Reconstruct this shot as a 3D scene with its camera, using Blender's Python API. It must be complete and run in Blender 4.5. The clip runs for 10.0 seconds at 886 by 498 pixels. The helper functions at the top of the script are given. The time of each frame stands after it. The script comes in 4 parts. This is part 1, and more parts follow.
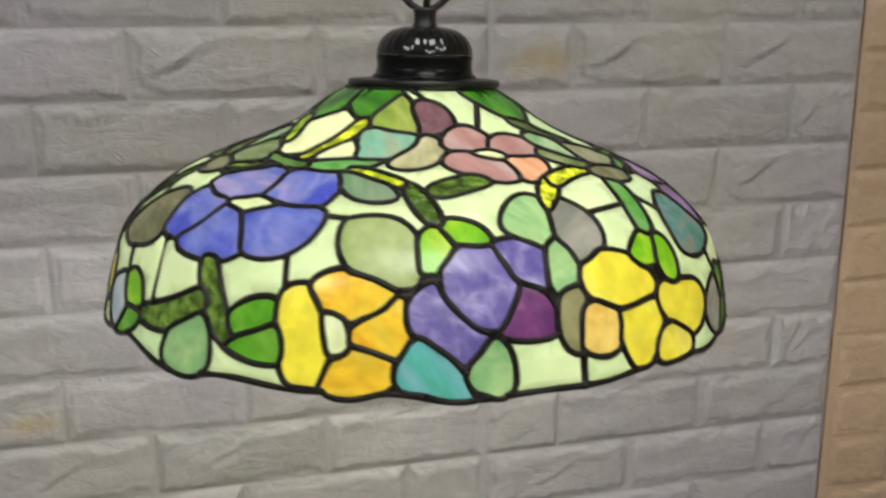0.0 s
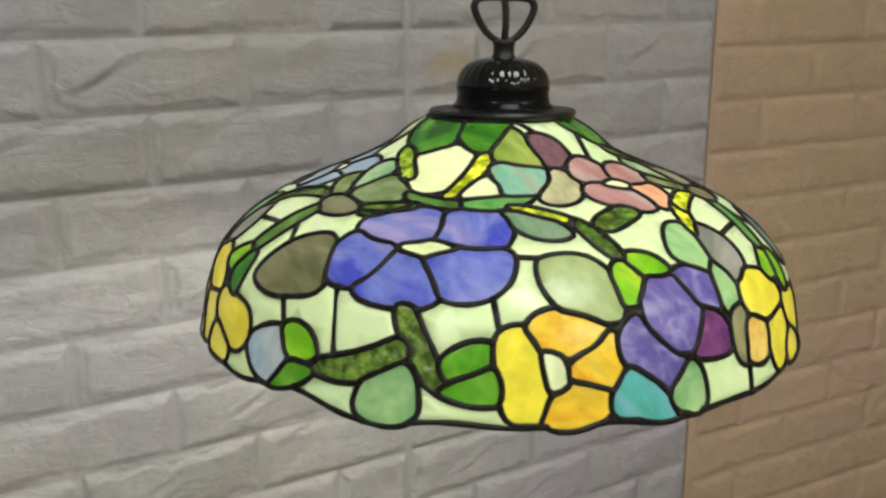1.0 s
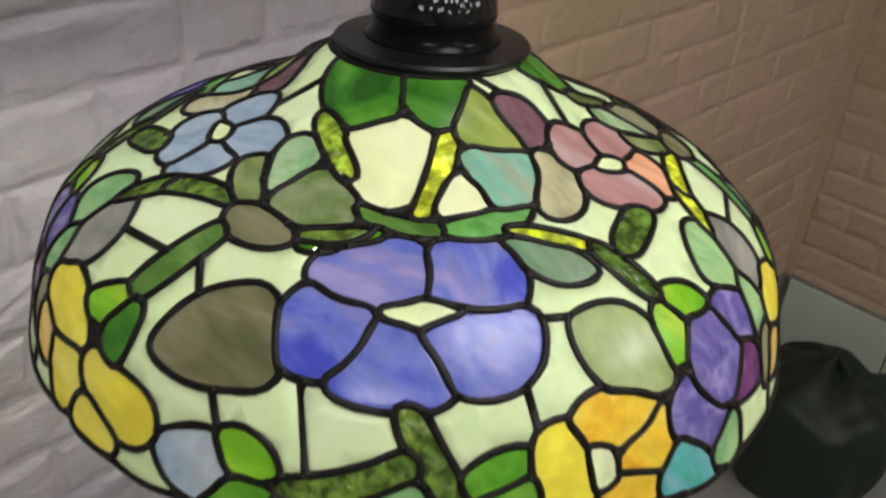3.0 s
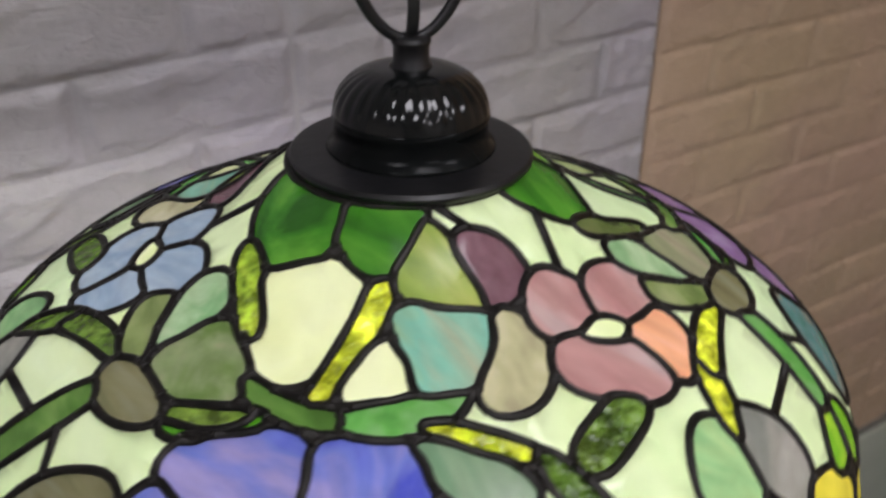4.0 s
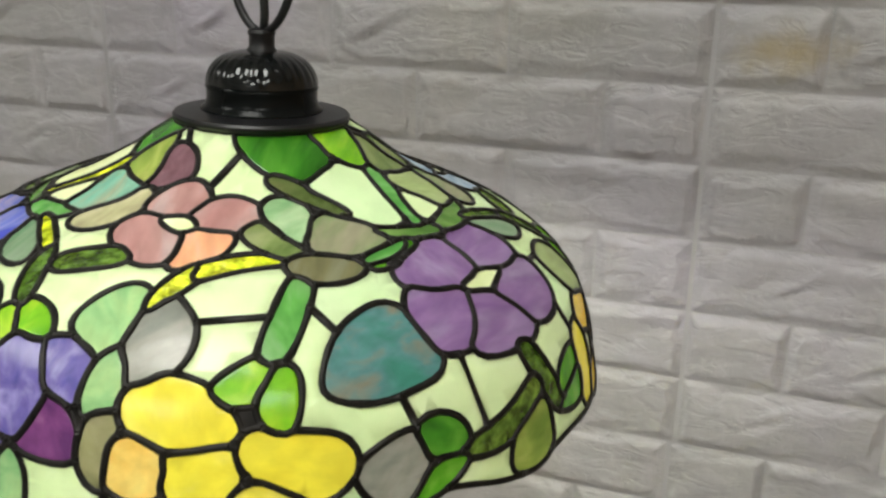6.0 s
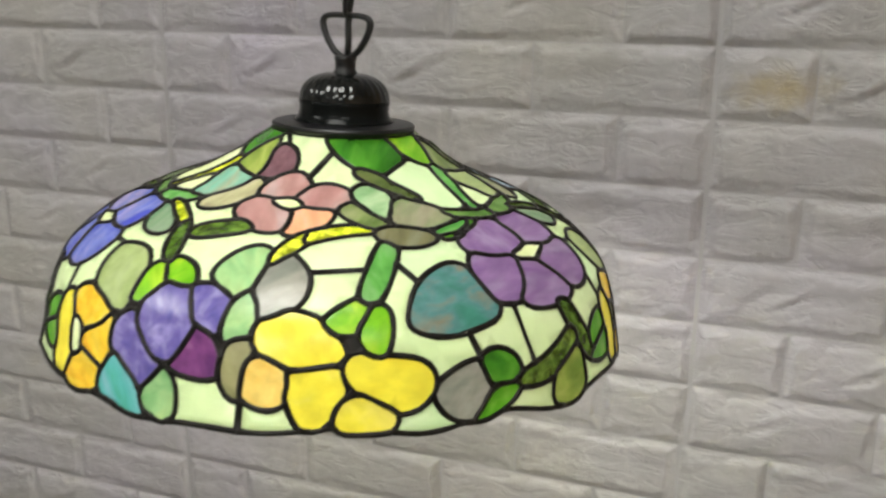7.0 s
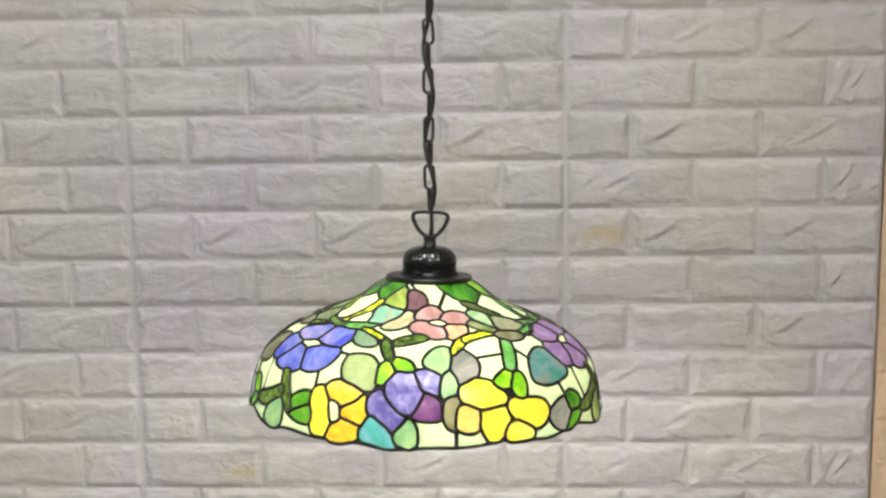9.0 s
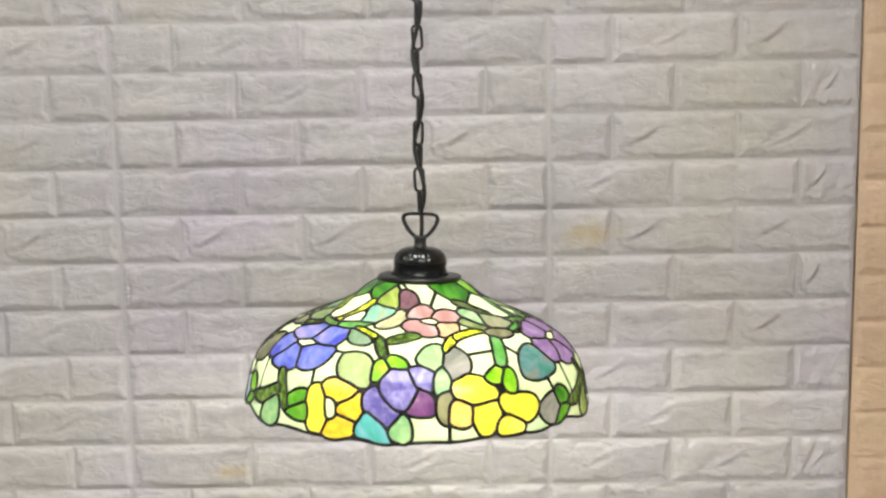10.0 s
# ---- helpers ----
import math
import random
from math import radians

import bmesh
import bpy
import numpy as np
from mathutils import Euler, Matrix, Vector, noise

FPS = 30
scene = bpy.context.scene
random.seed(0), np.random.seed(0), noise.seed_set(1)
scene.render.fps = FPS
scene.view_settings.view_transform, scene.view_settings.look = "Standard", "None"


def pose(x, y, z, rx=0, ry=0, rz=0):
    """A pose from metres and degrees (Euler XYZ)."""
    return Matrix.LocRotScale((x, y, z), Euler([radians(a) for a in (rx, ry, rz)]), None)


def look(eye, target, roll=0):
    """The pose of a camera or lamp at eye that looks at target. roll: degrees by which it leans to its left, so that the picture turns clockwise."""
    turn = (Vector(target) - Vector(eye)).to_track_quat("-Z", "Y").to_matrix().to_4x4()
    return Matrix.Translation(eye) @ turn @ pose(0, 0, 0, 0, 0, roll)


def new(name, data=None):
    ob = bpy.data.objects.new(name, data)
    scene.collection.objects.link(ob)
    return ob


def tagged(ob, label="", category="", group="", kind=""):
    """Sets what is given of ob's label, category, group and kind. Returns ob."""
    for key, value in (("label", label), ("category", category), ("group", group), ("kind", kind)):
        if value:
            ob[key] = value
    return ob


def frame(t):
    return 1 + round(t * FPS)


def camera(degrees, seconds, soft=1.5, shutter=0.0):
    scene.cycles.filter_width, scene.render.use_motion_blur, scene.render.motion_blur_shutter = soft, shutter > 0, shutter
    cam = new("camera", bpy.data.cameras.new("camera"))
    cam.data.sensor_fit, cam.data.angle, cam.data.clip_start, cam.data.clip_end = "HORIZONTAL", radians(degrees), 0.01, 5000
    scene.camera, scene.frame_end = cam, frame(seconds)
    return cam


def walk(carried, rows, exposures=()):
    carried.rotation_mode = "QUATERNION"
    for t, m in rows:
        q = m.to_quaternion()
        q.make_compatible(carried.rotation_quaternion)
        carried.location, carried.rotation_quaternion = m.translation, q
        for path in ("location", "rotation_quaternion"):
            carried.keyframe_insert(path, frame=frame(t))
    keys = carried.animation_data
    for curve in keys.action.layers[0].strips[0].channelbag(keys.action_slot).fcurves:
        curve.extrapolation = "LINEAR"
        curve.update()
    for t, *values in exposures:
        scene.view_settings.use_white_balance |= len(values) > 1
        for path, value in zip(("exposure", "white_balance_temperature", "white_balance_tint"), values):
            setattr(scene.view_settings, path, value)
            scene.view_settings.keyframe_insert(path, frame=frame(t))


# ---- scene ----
cam = camera(50.95, 10.0, soft=2.5, shutter=0.4)
PATH = [
    (0, (-0.3161, -1.0418, 1.6011), (0.1481, 0.8428, 1.1185), -0.43),
    (0.5, (-0.4194, -1.0330, 1.6250), (0.2746, 0.7775, 1.1343), 0.33),
    (1, (-0.5126, -0.9738, 1.6358), (0.4431, 0.7001, 1.1023), -0.43),
    (1.5, (-0.5646, -0.9218, 1.6567), (0.6486, 0.5461, 1.0457), 2.08),
    (2, (-0.5854, -0.8738, 1.6806), (0.7848, 0.3934, 0.9618), 3.62),
    (2.2, (-0.5845, -0.8583, 1.6869), (0.8311, 0.3421, 0.9418), 3.86),
    (3.3, (-0.4583, -0.7379, 1.7074), (0.7870, 0.3649, 0.5970), 3.58),
    (3.5, (-0.4305, -0.7323, 1.7061), (0.7612, 0.4417, 0.6098), 2.80),
    (4, (-0.3647, -0.7537, 1.7112), (0.6254, 0.6489, 0.6855), 0.26),
    (4.5, (-0.2545, -0.8120, 1.6941), (0.2909, 0.8879, 0.7926), 3.17),
    (5, (-0.1210, -0.8424, 1.6953), (-0.1259, 0.9624, 0.8334), 1.17),
    (5.5, (0.0343, -0.8739, 1.6751), (-0.5434, 0.8838, 0.9156), 1.42),
    (7, (0.0833, -1.0248, 1.6463), (-0.5982, 0.7785, 1.1139), 0.51),
    (7.5, (-0.0384, -1.1145, 1.6520), (-0.4299, 0.7888, 1.1788), -0.14),
    (8, (-0.1222, -1.1998, 1.6840), (-0.3326, 0.7540, 1.3118), 0.17),
    (8.5, (-0.1277, -1.3335, 1.6925), (-0.2245, 0.6410, 1.3889), -0.42),
    (9, (-0.1354, -1.4677, 1.7145), (-0.2151, 0.5155, 1.4683), -0.79),
    (9.5, (-0.1444, -1.5163, 1.7162), (-0.2097, 0.4706, 1.4969), -1.05),
    (10, (-0.1464, -1.4934, 1.7165), (-0.1810, 0.4914, 1.4731), -1.12),
]
EXPOSURES = [(0.0, -0.48, 6800, 11), (1.0, -0.48, 6800, 9), (2.0, -0.55, 6850, 5), (3.5, -0.78, 6400, 22), (4.0, -0.76, 6350, 22), (4.5, -0.74, 6550, 7), (5.0, -0.66, 6500, 7), (5.5, -0.55, 6650, 8), (7.0, -0.28, 6800, 10), (7.5, -0.35, 6800, 11), (8.0, -0.08, 6800, 11), (8.5, 0.02, 6800, 12), (9.0, 0.22, 6800, 12), (10.0, 0.36, 6800, 12)]
walk(cam, [(t, look(eye, target, roll)) for t, eye, target, roll in PATH], EXPOSURES)

# ---- world and light ----
world = bpy.data.worlds.new("room_air")
world.use_nodes = True
world.node_tree.nodes["Background"].inputs[0].default_value = (0.5, 0.5, 0.52, 1)
world.node_tree.nodes["Background"].inputs[1].default_value = 0.05
scene.world = world

BULB_POWER = 105.0      # emission strength of the bulb's globe
PANEL_POWER = 16.3      # emission strength of the ceiling panels


# ---- materials ----
def material(name):
    m = bpy.data.materials.new(name)
    m.use_nodes = True
    nt = m.node_tree
    nt.nodes.clear()
    out = nt.nodes.new("ShaderNodeOutputMaterial")
    return m, nt, out


def node(nt, kind, **values):
    n = nt.nodes.new(kind)
    for key, value in values.items():
        n.inputs[key.replace("_", " ")].default_value = value
    return n


def ramp(nt, fac, stops):
    r = nt.nodes.new("ShaderNodeValToRGB")
    e = r.color_ramp.elements
    while len(e) < len(stops):
        e.new(0.5)
    for el, (p, c) in zip(e, stops):
        el.position, el.color = p, (*c, 1)
    nt.links.new(fac, r.inputs["Fac"])
    return r.outputs["Color"]


def plain(name, colour, rough=0.5, metal=0.0, vary=0.12, scale=20.0, bump=0.0, bump_scale=200.0, coat=0.0, gloss=0.5):
    """A solid surface with two scales of tone and a fine relief."""
    m, nt, out = material(name)
    b = node(nt, "ShaderNodeBsdfPrincipled", Roughness=rough, Metallic=metal)
    b.inputs["Coat Weight"].default_value = coat
    b.inputs["Specular IOR Level"].default_value = gloss
    tc = nt.nodes.new("ShaderNodeTexCoord")
    n1 = node(nt, "ShaderNodeTexNoise", Scale=scale, Detail=6.0, Roughness=0.6)
    nt.links.new(tc.outputs["Object"], n1.inputs["Vector"])
    lo = tuple(c * (1 - vary) for c in colour)
    hi = tuple(min(1, c * (1 + vary)) for c in colour)
    nt.links.new(ramp(nt, n1.outputs["Fac"], [(0.3, lo), (0.7, hi)]), b.inputs["Base Color"])
    if bump:
        n2 = node(nt, "ShaderNodeTexNoise", Scale=bump_scale, Detail=4.0)
        nt.links.new(tc.outputs["Object"], n2.inputs["Vector"])
        bp = node(nt, "ShaderNodeBump", Strength=bump, Distance=0.001)
        nt.links.new(n2.outputs["Fac"], bp.inputs["Height"])
        nt.links.new(bp.outputs["Normal"], b.inputs["Normal"])
    nt.links.new(b.outputs[0], out.inputs[0])
    return m


def foam(name, colour, tints, stains=()):
    """Soft foam wall brick: satin skin, wandering tint, a slightly different tone for each brick."""
    m, nt, out = material(name)
    b = node(nt, "ShaderNodeBsdfPrincipled", Roughness=0.37)
    geo = nt.nodes.new("ShaderNodeNewGeometry")
    info = nt.nodes.new("ShaderNodeObjectInfo")
    n1 = node(nt, "ShaderNodeTexNoise", Scale=2.6, Detail=3.0)
    nt.links.new(geo.outputs["Position"], n1.inputs["Vector"])
    base = ramp(nt, n1.outputs["Fac"], [(0.3, tints[0]), (0.5, colour), (0.72, tints[1])])
    n2 = node(nt, "ShaderNodeTexNoise", Scale=38.0, Detail=7.0, Roughness=0.65)
    nt.links.new(geo.outputs["Position"], n2.inputs["Vector"])
    soft = ramp(nt, n2.outputs["Fac"], [(0.25, (0.88, 0.87, 0.86)), (0.7, (1.06, 1.05, 1.05))])
    mul = nt.nodes.new("ShaderNodeMix")
    mul.data_type, mul.blend_type = "RGBA", "MULTIPLY"
    mul.inputs["Factor"].default_value = 1.0
    nt.links.new(base, mul.inputs["A"])
    nt.links.new(soft, mul.inputs["B"])
    tone = ramp(nt, info.outputs["Random"], [(0.0, (0.94, 0.94, 0.93)), (1.0, (1.05, 1.04, 1.05))])
    mul2 = nt.nodes.new("ShaderNodeMix")
    mul2.data_type, mul2.blend_type = "RGBA", "MULTIPLY"
    mul2.inputs["Factor"].default_value = 1.0
    nt.links.new(mul.outputs["Result"], mul2.inputs["A"])
    nt.links.new(tone, mul2.inputs["B"])
    skin = mul2.outputs["Result"]
    for sx, sz, size in stains:
        # a yellowish rub mark with a ragged outline
        off = node(nt, "ShaderNodeVectorMath")
        off.operation = "SUBTRACT"
        off.inputs[1].default_value = (sx, 0, sz)
        nt.links.new(geo.outputs["Position"], off.inputs[0])
        flat = nt.nodes.new("ShaderNodeMapping")
        flat.inputs["Rotation"].default_value = (0, radians(22), 0)
        flat.inputs["Scale"].default_value = (0.55, 0, 1.25)
        nt.links.new(off.outputs[0], flat.inputs["Vector"])
        far = nt.nodes.new("ShaderNodeVectorMath")
        far.operation = "LENGTH"
        nt.links.new(flat.outputs[0], far.inputs[0])
        rag = nt.nodes.new("ShaderNodeMath")
        rag.operation = "MULTIPLY_ADD"
        rag.inputs[1].default_value = size * 1.6
        nt.links.new(n2.outputs["Fac"], rag.inputs[0])
        nt.links.new(far.outputs["Value"], rag.inputs[2])
        cover = nt.nodes.new("ShaderNodeMapRange")
        cover.inputs["From Min"].default_value = size * 1.75
        cover.inputs["From Max"].default_value = size * 0.8
        cover.inputs["To Max"].default_value = 0.75
        nt.links.new(rag.outputs[0], cover.inputs["Value"])
        mx = nt.nodes.new("ShaderNodeMix")
        mx.data_type = "RGBA"
        mx.inputs["B"].default_value = (0.46, 0.36, 0.18, 1)
        nt.links.new(cover.outputs["Result"], mx.inputs["Factor"])
        nt.links.new(skin, mx.inputs["A"])
        skin = mx.outputs["Result"]
    nt.links.new(skin, b.inputs["Base Color"])
    n3 = node(nt, "ShaderNodeTexNoise", Scale=120.0, Detail=6.0, Roughness=0.6)
    nt.links.new(geo.outputs["Position"], n3.inputs["Vector"])
    # crinkled split-stone skin: drawn-out creases over a fine grain
    lean = nt.nodes.new("ShaderNodeMapping")
    lean.inputs["Rotation"].default_value = (0, radians(-24), 0)
    lean.inputs["Scale"].default_value = (0.55, 1.0, 1.3)
    nt.links.new(geo.outputs["Position"], lean.inputs["Vector"])
    n4 = node(nt, "ShaderNodeTexNoise", Scale=46.0, Detail=5.0, Roughness=0.58, Distortion=0.9)
    nt.links.new(lean.outputs[0], n4.inputs["Vector"])
    crease = ramp(nt, n4.outputs["Fac"], [(0.40, (0.0, 0.0, 0.0)), (0.50, (0.75, 0.75, 0.75)), (0.62, (1.0, 1.0, 1.0))])
    bp0 = node(nt, "ShaderNodeBump", Strength=0.34, Distance=0.0032)
    nt.links.new(crease, bp0.inputs["Height"])
    bp = node(nt, "ShaderNodeBump", Strength=0.4, Distance=0.002)
    nt.links.new(n3.outputs["Fac"], bp.inputs["Height"])
    nt.links.new(bp0.outputs["Normal"], bp.inputs["Normal"])
    nt.links.new(bp.outputs["Normal"], b.inputs["Normal"])
    nt.links.new(b.outputs[0], out.inputs[0])
    return m


def glass(name, dark, mid, light, streak=1.0, hammered=0.0, through_share=0.073, wisp=0.7):
    """Opalescent sheet glass: streaks run in a direction of its own in every pane; light passes through it diffusely."""
    m, nt, out = material(name)
    tc = nt.nodes.new("ShaderNodeTexCoord")
    info = nt.nodes.new("ShaderNodeObjectInfo")
    turn = nt.nodes.new("ShaderNodeVectorRotate")
    turn.rotation_type = "EULER_XYZ"
    ang = node(nt, "ShaderNodeCombineXYZ")
    mm = nt.nodes.new("ShaderNodeMath")
    mm.operation = "MULTIPLY"
    mm.inputs[1].default_value = 9.0
    nt.links.new(info.outputs["Random"], mm.inputs[0])
    for i in range(3):
        nt.links.new(mm.outputs[0], ang.inputs[i])
    nt.links.new(tc.outputs["Object"], turn.inputs["Vector"])
    nt.links.new(ang.outputs[0], turn.inputs["Rotation"])
    mp = nt.nodes.new("ShaderNodeMapping")
    mp.inputs["Scale"].default_value = (1 + 2.5 * streak, 1.0, 1 + 2.5 * streak)
    nt.links.new(turn.outputs[0], mp.inputs["Vector"])
    n1 = node(nt, "ShaderNodeTexNoise", Scale=17.0, Detail=3.0, Distortion=0.6)
    nt.links.new(mp.outputs[0], n1.inputs["Vector"])
    col = ramp(nt, n1.outputs["Fac"], [(0.30, dark), (0.5, mid), (0.70, light)])
    # fine streaks, or for hammered glass its sparkle put into the colour
    n2 = node(nt, "ShaderNodeTexNoise", Scale=150.0 if hammered else 42.0, Detail=2.0 if hammered else 4.0, Distortion=0.3)
    nt.links.new(tc.outputs["Object"] if hammered else mp.outputs[0], n2.inputs["Vector"])
    lo, hi = (0.4, 1.6) if hammered else (1 - 0.16 * wisp, 1 + 0.10 * wisp)
    wisps_sparkle = ramp(nt, n2.outputs["Fac"], [(0.36, (lo, lo, lo)), (0.66, (hi, hi, hi))])
    mul = nt.nodes.new("ShaderNodeMix")
    mul.data_type, mul.blend_type = "RGBA", "MULTIPLY"
    mul.inputs["Factor"].default_value = 1.0
    nt.links.new(col, mul.inputs["A"])
    nt.links.new(wisps_sparkle, mul.inputs["B"])
    col = mul.outputs["Result"]
    b = node(nt, "ShaderNodeBsdfPrincipled", Roughness=0.24)
    b.inputs["Specular IOR Level"].default_value = 0.5
    nt.links.new(col, b.inputs["Base Color"])
    tr = nt.nodes.new("ShaderNodeBsdfTranslucent")
    nt.links.new(col, tr.inputs["Color"])
    n3 = node(nt, "ShaderNodeTexNoise", Scale=170.0 if hammered else 45.0, Detail=2.0)
    nt.links.new(tc.outputs["Object"], n3.inputs["Vector"])
    bp = node(nt, "ShaderNodeBump", Strength=0.9 if hammered else 0.12, Distance=0.004 if hammered else 0.002)
    nt.links.new(n3.outputs["Fac"], bp.inputs["Height"])
    nt.links.new(bp.outputs["Normal"], b.inputs["Normal"])
    if hammered:
        nt.links.new(bp.outputs["Normal"], tr.inputs["Normal"])
    mix = nt.nodes.new("ShaderNodeMixShader")
    mix.inputs[0].default_value = through_share
    nt.links.new(b.outputs[0], mix.inputs[1])
    nt.links.new(tr.outputs[0], mix.inputs[2])
    nt.links.new(mix.outputs[0], out.inputs[0])
    return m


def glow(name, colour, strength):
    m, nt, out = material(name)
    e = node(nt, "ShaderNodeEmission", Strength=strength)
    e.inputs["Color"].default_value = (*colour, 1)
    nt.links.new(e.outputs[0], out.inputs[0])
    return m


GLASS = {}


def tint(name, dark, mid, light, **more):
    GLASS[name] = glass("glass_" + name, dark, mid, light, **more)


tint("white", (0.64, 0.82, 0.42), (0.71, 0.86, 0.47), (0.74, 0.87, 0.52), streak=0.3, wisp=0.3)
tint("white_green", (0.58, 0.80, 0.43), (0.66, 0.85, 0.48), (0.71, 0.87, 0.53), streak=0.3, wisp=0.3)
tint("white_yellow", (0.66, 0.80, 0.40), (0.72, 0.85, 0.48), (0.74, 0.87, 0.55), streak=0.3, wisp=0.3)
tint("ivory", (0.80, 0.86, 0.44), (0.86, 0.92, 0.54), (0.88, 0.94, 0.62), streak=0.3, wisp=0.3)
tint("cream", (0.72, 0.84, 0.40), (0.80, 0.90, 0.50), (0.86, 0.92, 0.60), streak=0.5)
tint("petal_blue", (0.06, 0.08, 0.50), (0.16, 0.20, 0.57), (0.34, 0.30, 0.57))
tint("petal_purple", (0.20, 0.10, 0.27), (0.26, 0.15, 0.33), (0.33, 0.24, 0.42))
tint("petal_violet", (0.09, 0.08, 0.30), (0.16, 0.13, 0.37), (0.30, 0.27, 0.55), streak=2.0)
tint("petal_pink", (0.40, 0.20, 0.19), (0.47, 0.27, 0.25), (0.46, 0.35, 0.34))
tint("petal_salmon", (0.66, 0.28, 0.16), (0.80, 0.40, 0.22), (0.72, 0.40, 0.32))
tint("petal_sky", (0.22, 0.32, 0.44), (0.31, 0.41, 0.52), (0.40, 0.48, 0.54))
tint("petal_yellow", (0.86, 0.72, 0.05), (0.92, 0.80, 0.07), (0.94, 0.82, 0.16), streak=0.5)
tint("petal_amber", (0.82, 0.42, 0.02), (0.88, 0.58, 0.04), (0.90, 0.68, 0.10))
tint("petal_peach", (0.84, 0.52, 0.10), (0.88, 0.62, 0.16), (0.88, 0.70, 0.20))
tint("plum", (0.11, 0.03, 0.13), (0.18, 0.05, 0.18), (0.28, 0.11, 0.26))
tint("maroon", (0.12, 0.05, 0.07), (0.18, 0.09, 0.11), (0.24, 0.14, 0.16))
tint("deep_green", (0.02, 0.10, 0.01), (0.04, 0.20, 0.015), (0.10, 0.32, 0.03))
tint("green", (0.05, 0.24, 0.01), (0.10, 0.36, 0.02), (0.20, 0.46, 0.05))
tint("mid_green", (0.06, 0.26, 0.04), (0.12, 0.38, 0.08), (0.24, 0.46, 0.18))
tint("cup_green", (0.05, 0.13, 0.02), (0.10, 0.22, 0.04), (0.18, 0.32, 0.08))
tint("lime", (0.12, 0.40, 0.01), (0.22, 0.54, 0.02), (0.44, 0.68, 0.04))
tint("lime_olive", (0.16, 0.26, 0.04), (0.27, 0.37, 0.07), (0.42, 0.46, 0.12))
tint("olive", (0.12, 0.18, 0.05), (0.22, 0.28, 0.10), (0.30, 0.34, 0.16))
tint("olive_streak", (0.12, 0.20, 0.05), (0.22, 0.28, 0.13), (0.32, 0.30, 0.20))
tint("dark_olive", (0.06, 0.09, 0.02), (0.10, 0.14, 0.04), (0.16, 0.18, 0.07))
tint("pale_green", (0.20, 0.40, 0.18), (0.34, 0.52, 0.28), (0.48, 0.60, 0.36))
tint("sage", (0.18, 0.40, 0.16), (0.29, 0.52, 0.23), (0.42, 0.60, 0.26))
tint("grey_green", (0.13, 0.25, 0.14), (0.22, 0.33, 0.20), (0.30, 0.38, 0.28))
tint("celadon", (0.28, 0.37, 0.14), (0.37, 0.46, 0.19), (0.43, 0.52, 0.25))
tint("khaki", (0.20, 0.20, 0.09), (0.28, 0.27, 0.13), (0.34, 0.32, 0.18))
tint("beige", (0.36, 0.33, 0.20), (0.48, 0.46, 0.26), (0.58, 0.55, 0.36))
tint("leaf_brown", (0.12, 0.13, 0.06), (0.19, 0.18, 0.09), (0.24, 0.25, 0.16))
tint("leaf_grey", (0.21, 0.22, 0.19), (0.29, 0.29, 0.25), (0.37, 0.35, 0.31))
tint("leaf_sky", (0.32, 0.44, 0.56), (0.42, 0.52, 0.60), (0.50, 0.56, 0.58))
tint("leaf_teal_dark", (0.05, 0.22, 0.17), (0.10, 0.24, 0.24), (0.24, 0.22, 0.16), streak=1.6)
tint("teal", (0.06, 0.36, 0.22), (0.10, 0.46, 0.44), (0.20, 0.42, 0.50), streak=1.4)
tint("teal_light", (0.30, 0.44, 0.24), (0.20, 0.48, 0.36), (0.40, 0.42, 0.28), streak=1.4)
tint("stem", (0.06, 0.12, 0.015), (0.10, 0.18, 0.025), (0.16, 0.25, 0.035), hammered=1.0)
tint("yellow_hammered", (0.20, 0.28, 0.01), (0.50, 0.58, 0.02), (0.80, 0.84, 0.06), hammered=1.0)
tint("lime_hammered", (0.14, 0.26, 0.02), (0.28, 0.44, 0.03), (0.46, 0.58, 0.05), hammered=1.0)

clear_back, nt_, out_ = material("glass_inner_face")
t_ = nt_.nodes.new("ShaderNodeBsdfTransparent")
nt_.links.new(t_.outputs[0], out_.inputs[0])

lead = plain("dark_patinated_solder", (0.022, 0.020, 0.018), rough=0.46, metal=0.65, vary=0.5, scale=90, bump=0.35, bump_scale=160)
black_gloss = plain("black_enamelled_metal", (0.005, 0.006, 0.006), rough=0.13, vary=0.3, scale=30)
black_enamel = plain("black_dull_enamel", (0.005, 0.006, 0.006), rough=0.2, vary=0.3, scale=30, gloss=0.12)
black_satin = plain("black_satin_metal", (0.012, 0.012, 0.013), rough=0.38, metal=0.2, vary=0.4, scale=60, bump=0.15)
cord_black = plain("black_rubber_cord", (0.012, 0.013, 0.012), rough=0.5, vary=0.3, scale=80)
grey_foam = foam("grey_foam_brick", (0.455, 0.445, 0.455), ((0.47, 0.455, 0.42), (0.445, 0.42, 0.49)), stains=((0.066, 1.553, 0.034), (-0.535, 1.163, 0.022)))
tan_foam = foam("tan_foam_brick", (0.54, 0.405, 0.28), ((0.53, 0.41, 0.26), (0.54, 0.385, 0.29)))
grey_seam = plain("grey_foam_backing", (0.45, 0.435, 0.445), rough=0.6, vary=0.08, scale=9)
tan_seam = plain("tan_foam_backing", (0.52, 0.38, 0.26), rough=0.6, vary=0.08, scale=9)
plaster = plain("white_wall_paint", (0.62, 0.60, 0.57), rough=0.8, vary=0.05, scale=3, bump=0.2, bump_scale=60)
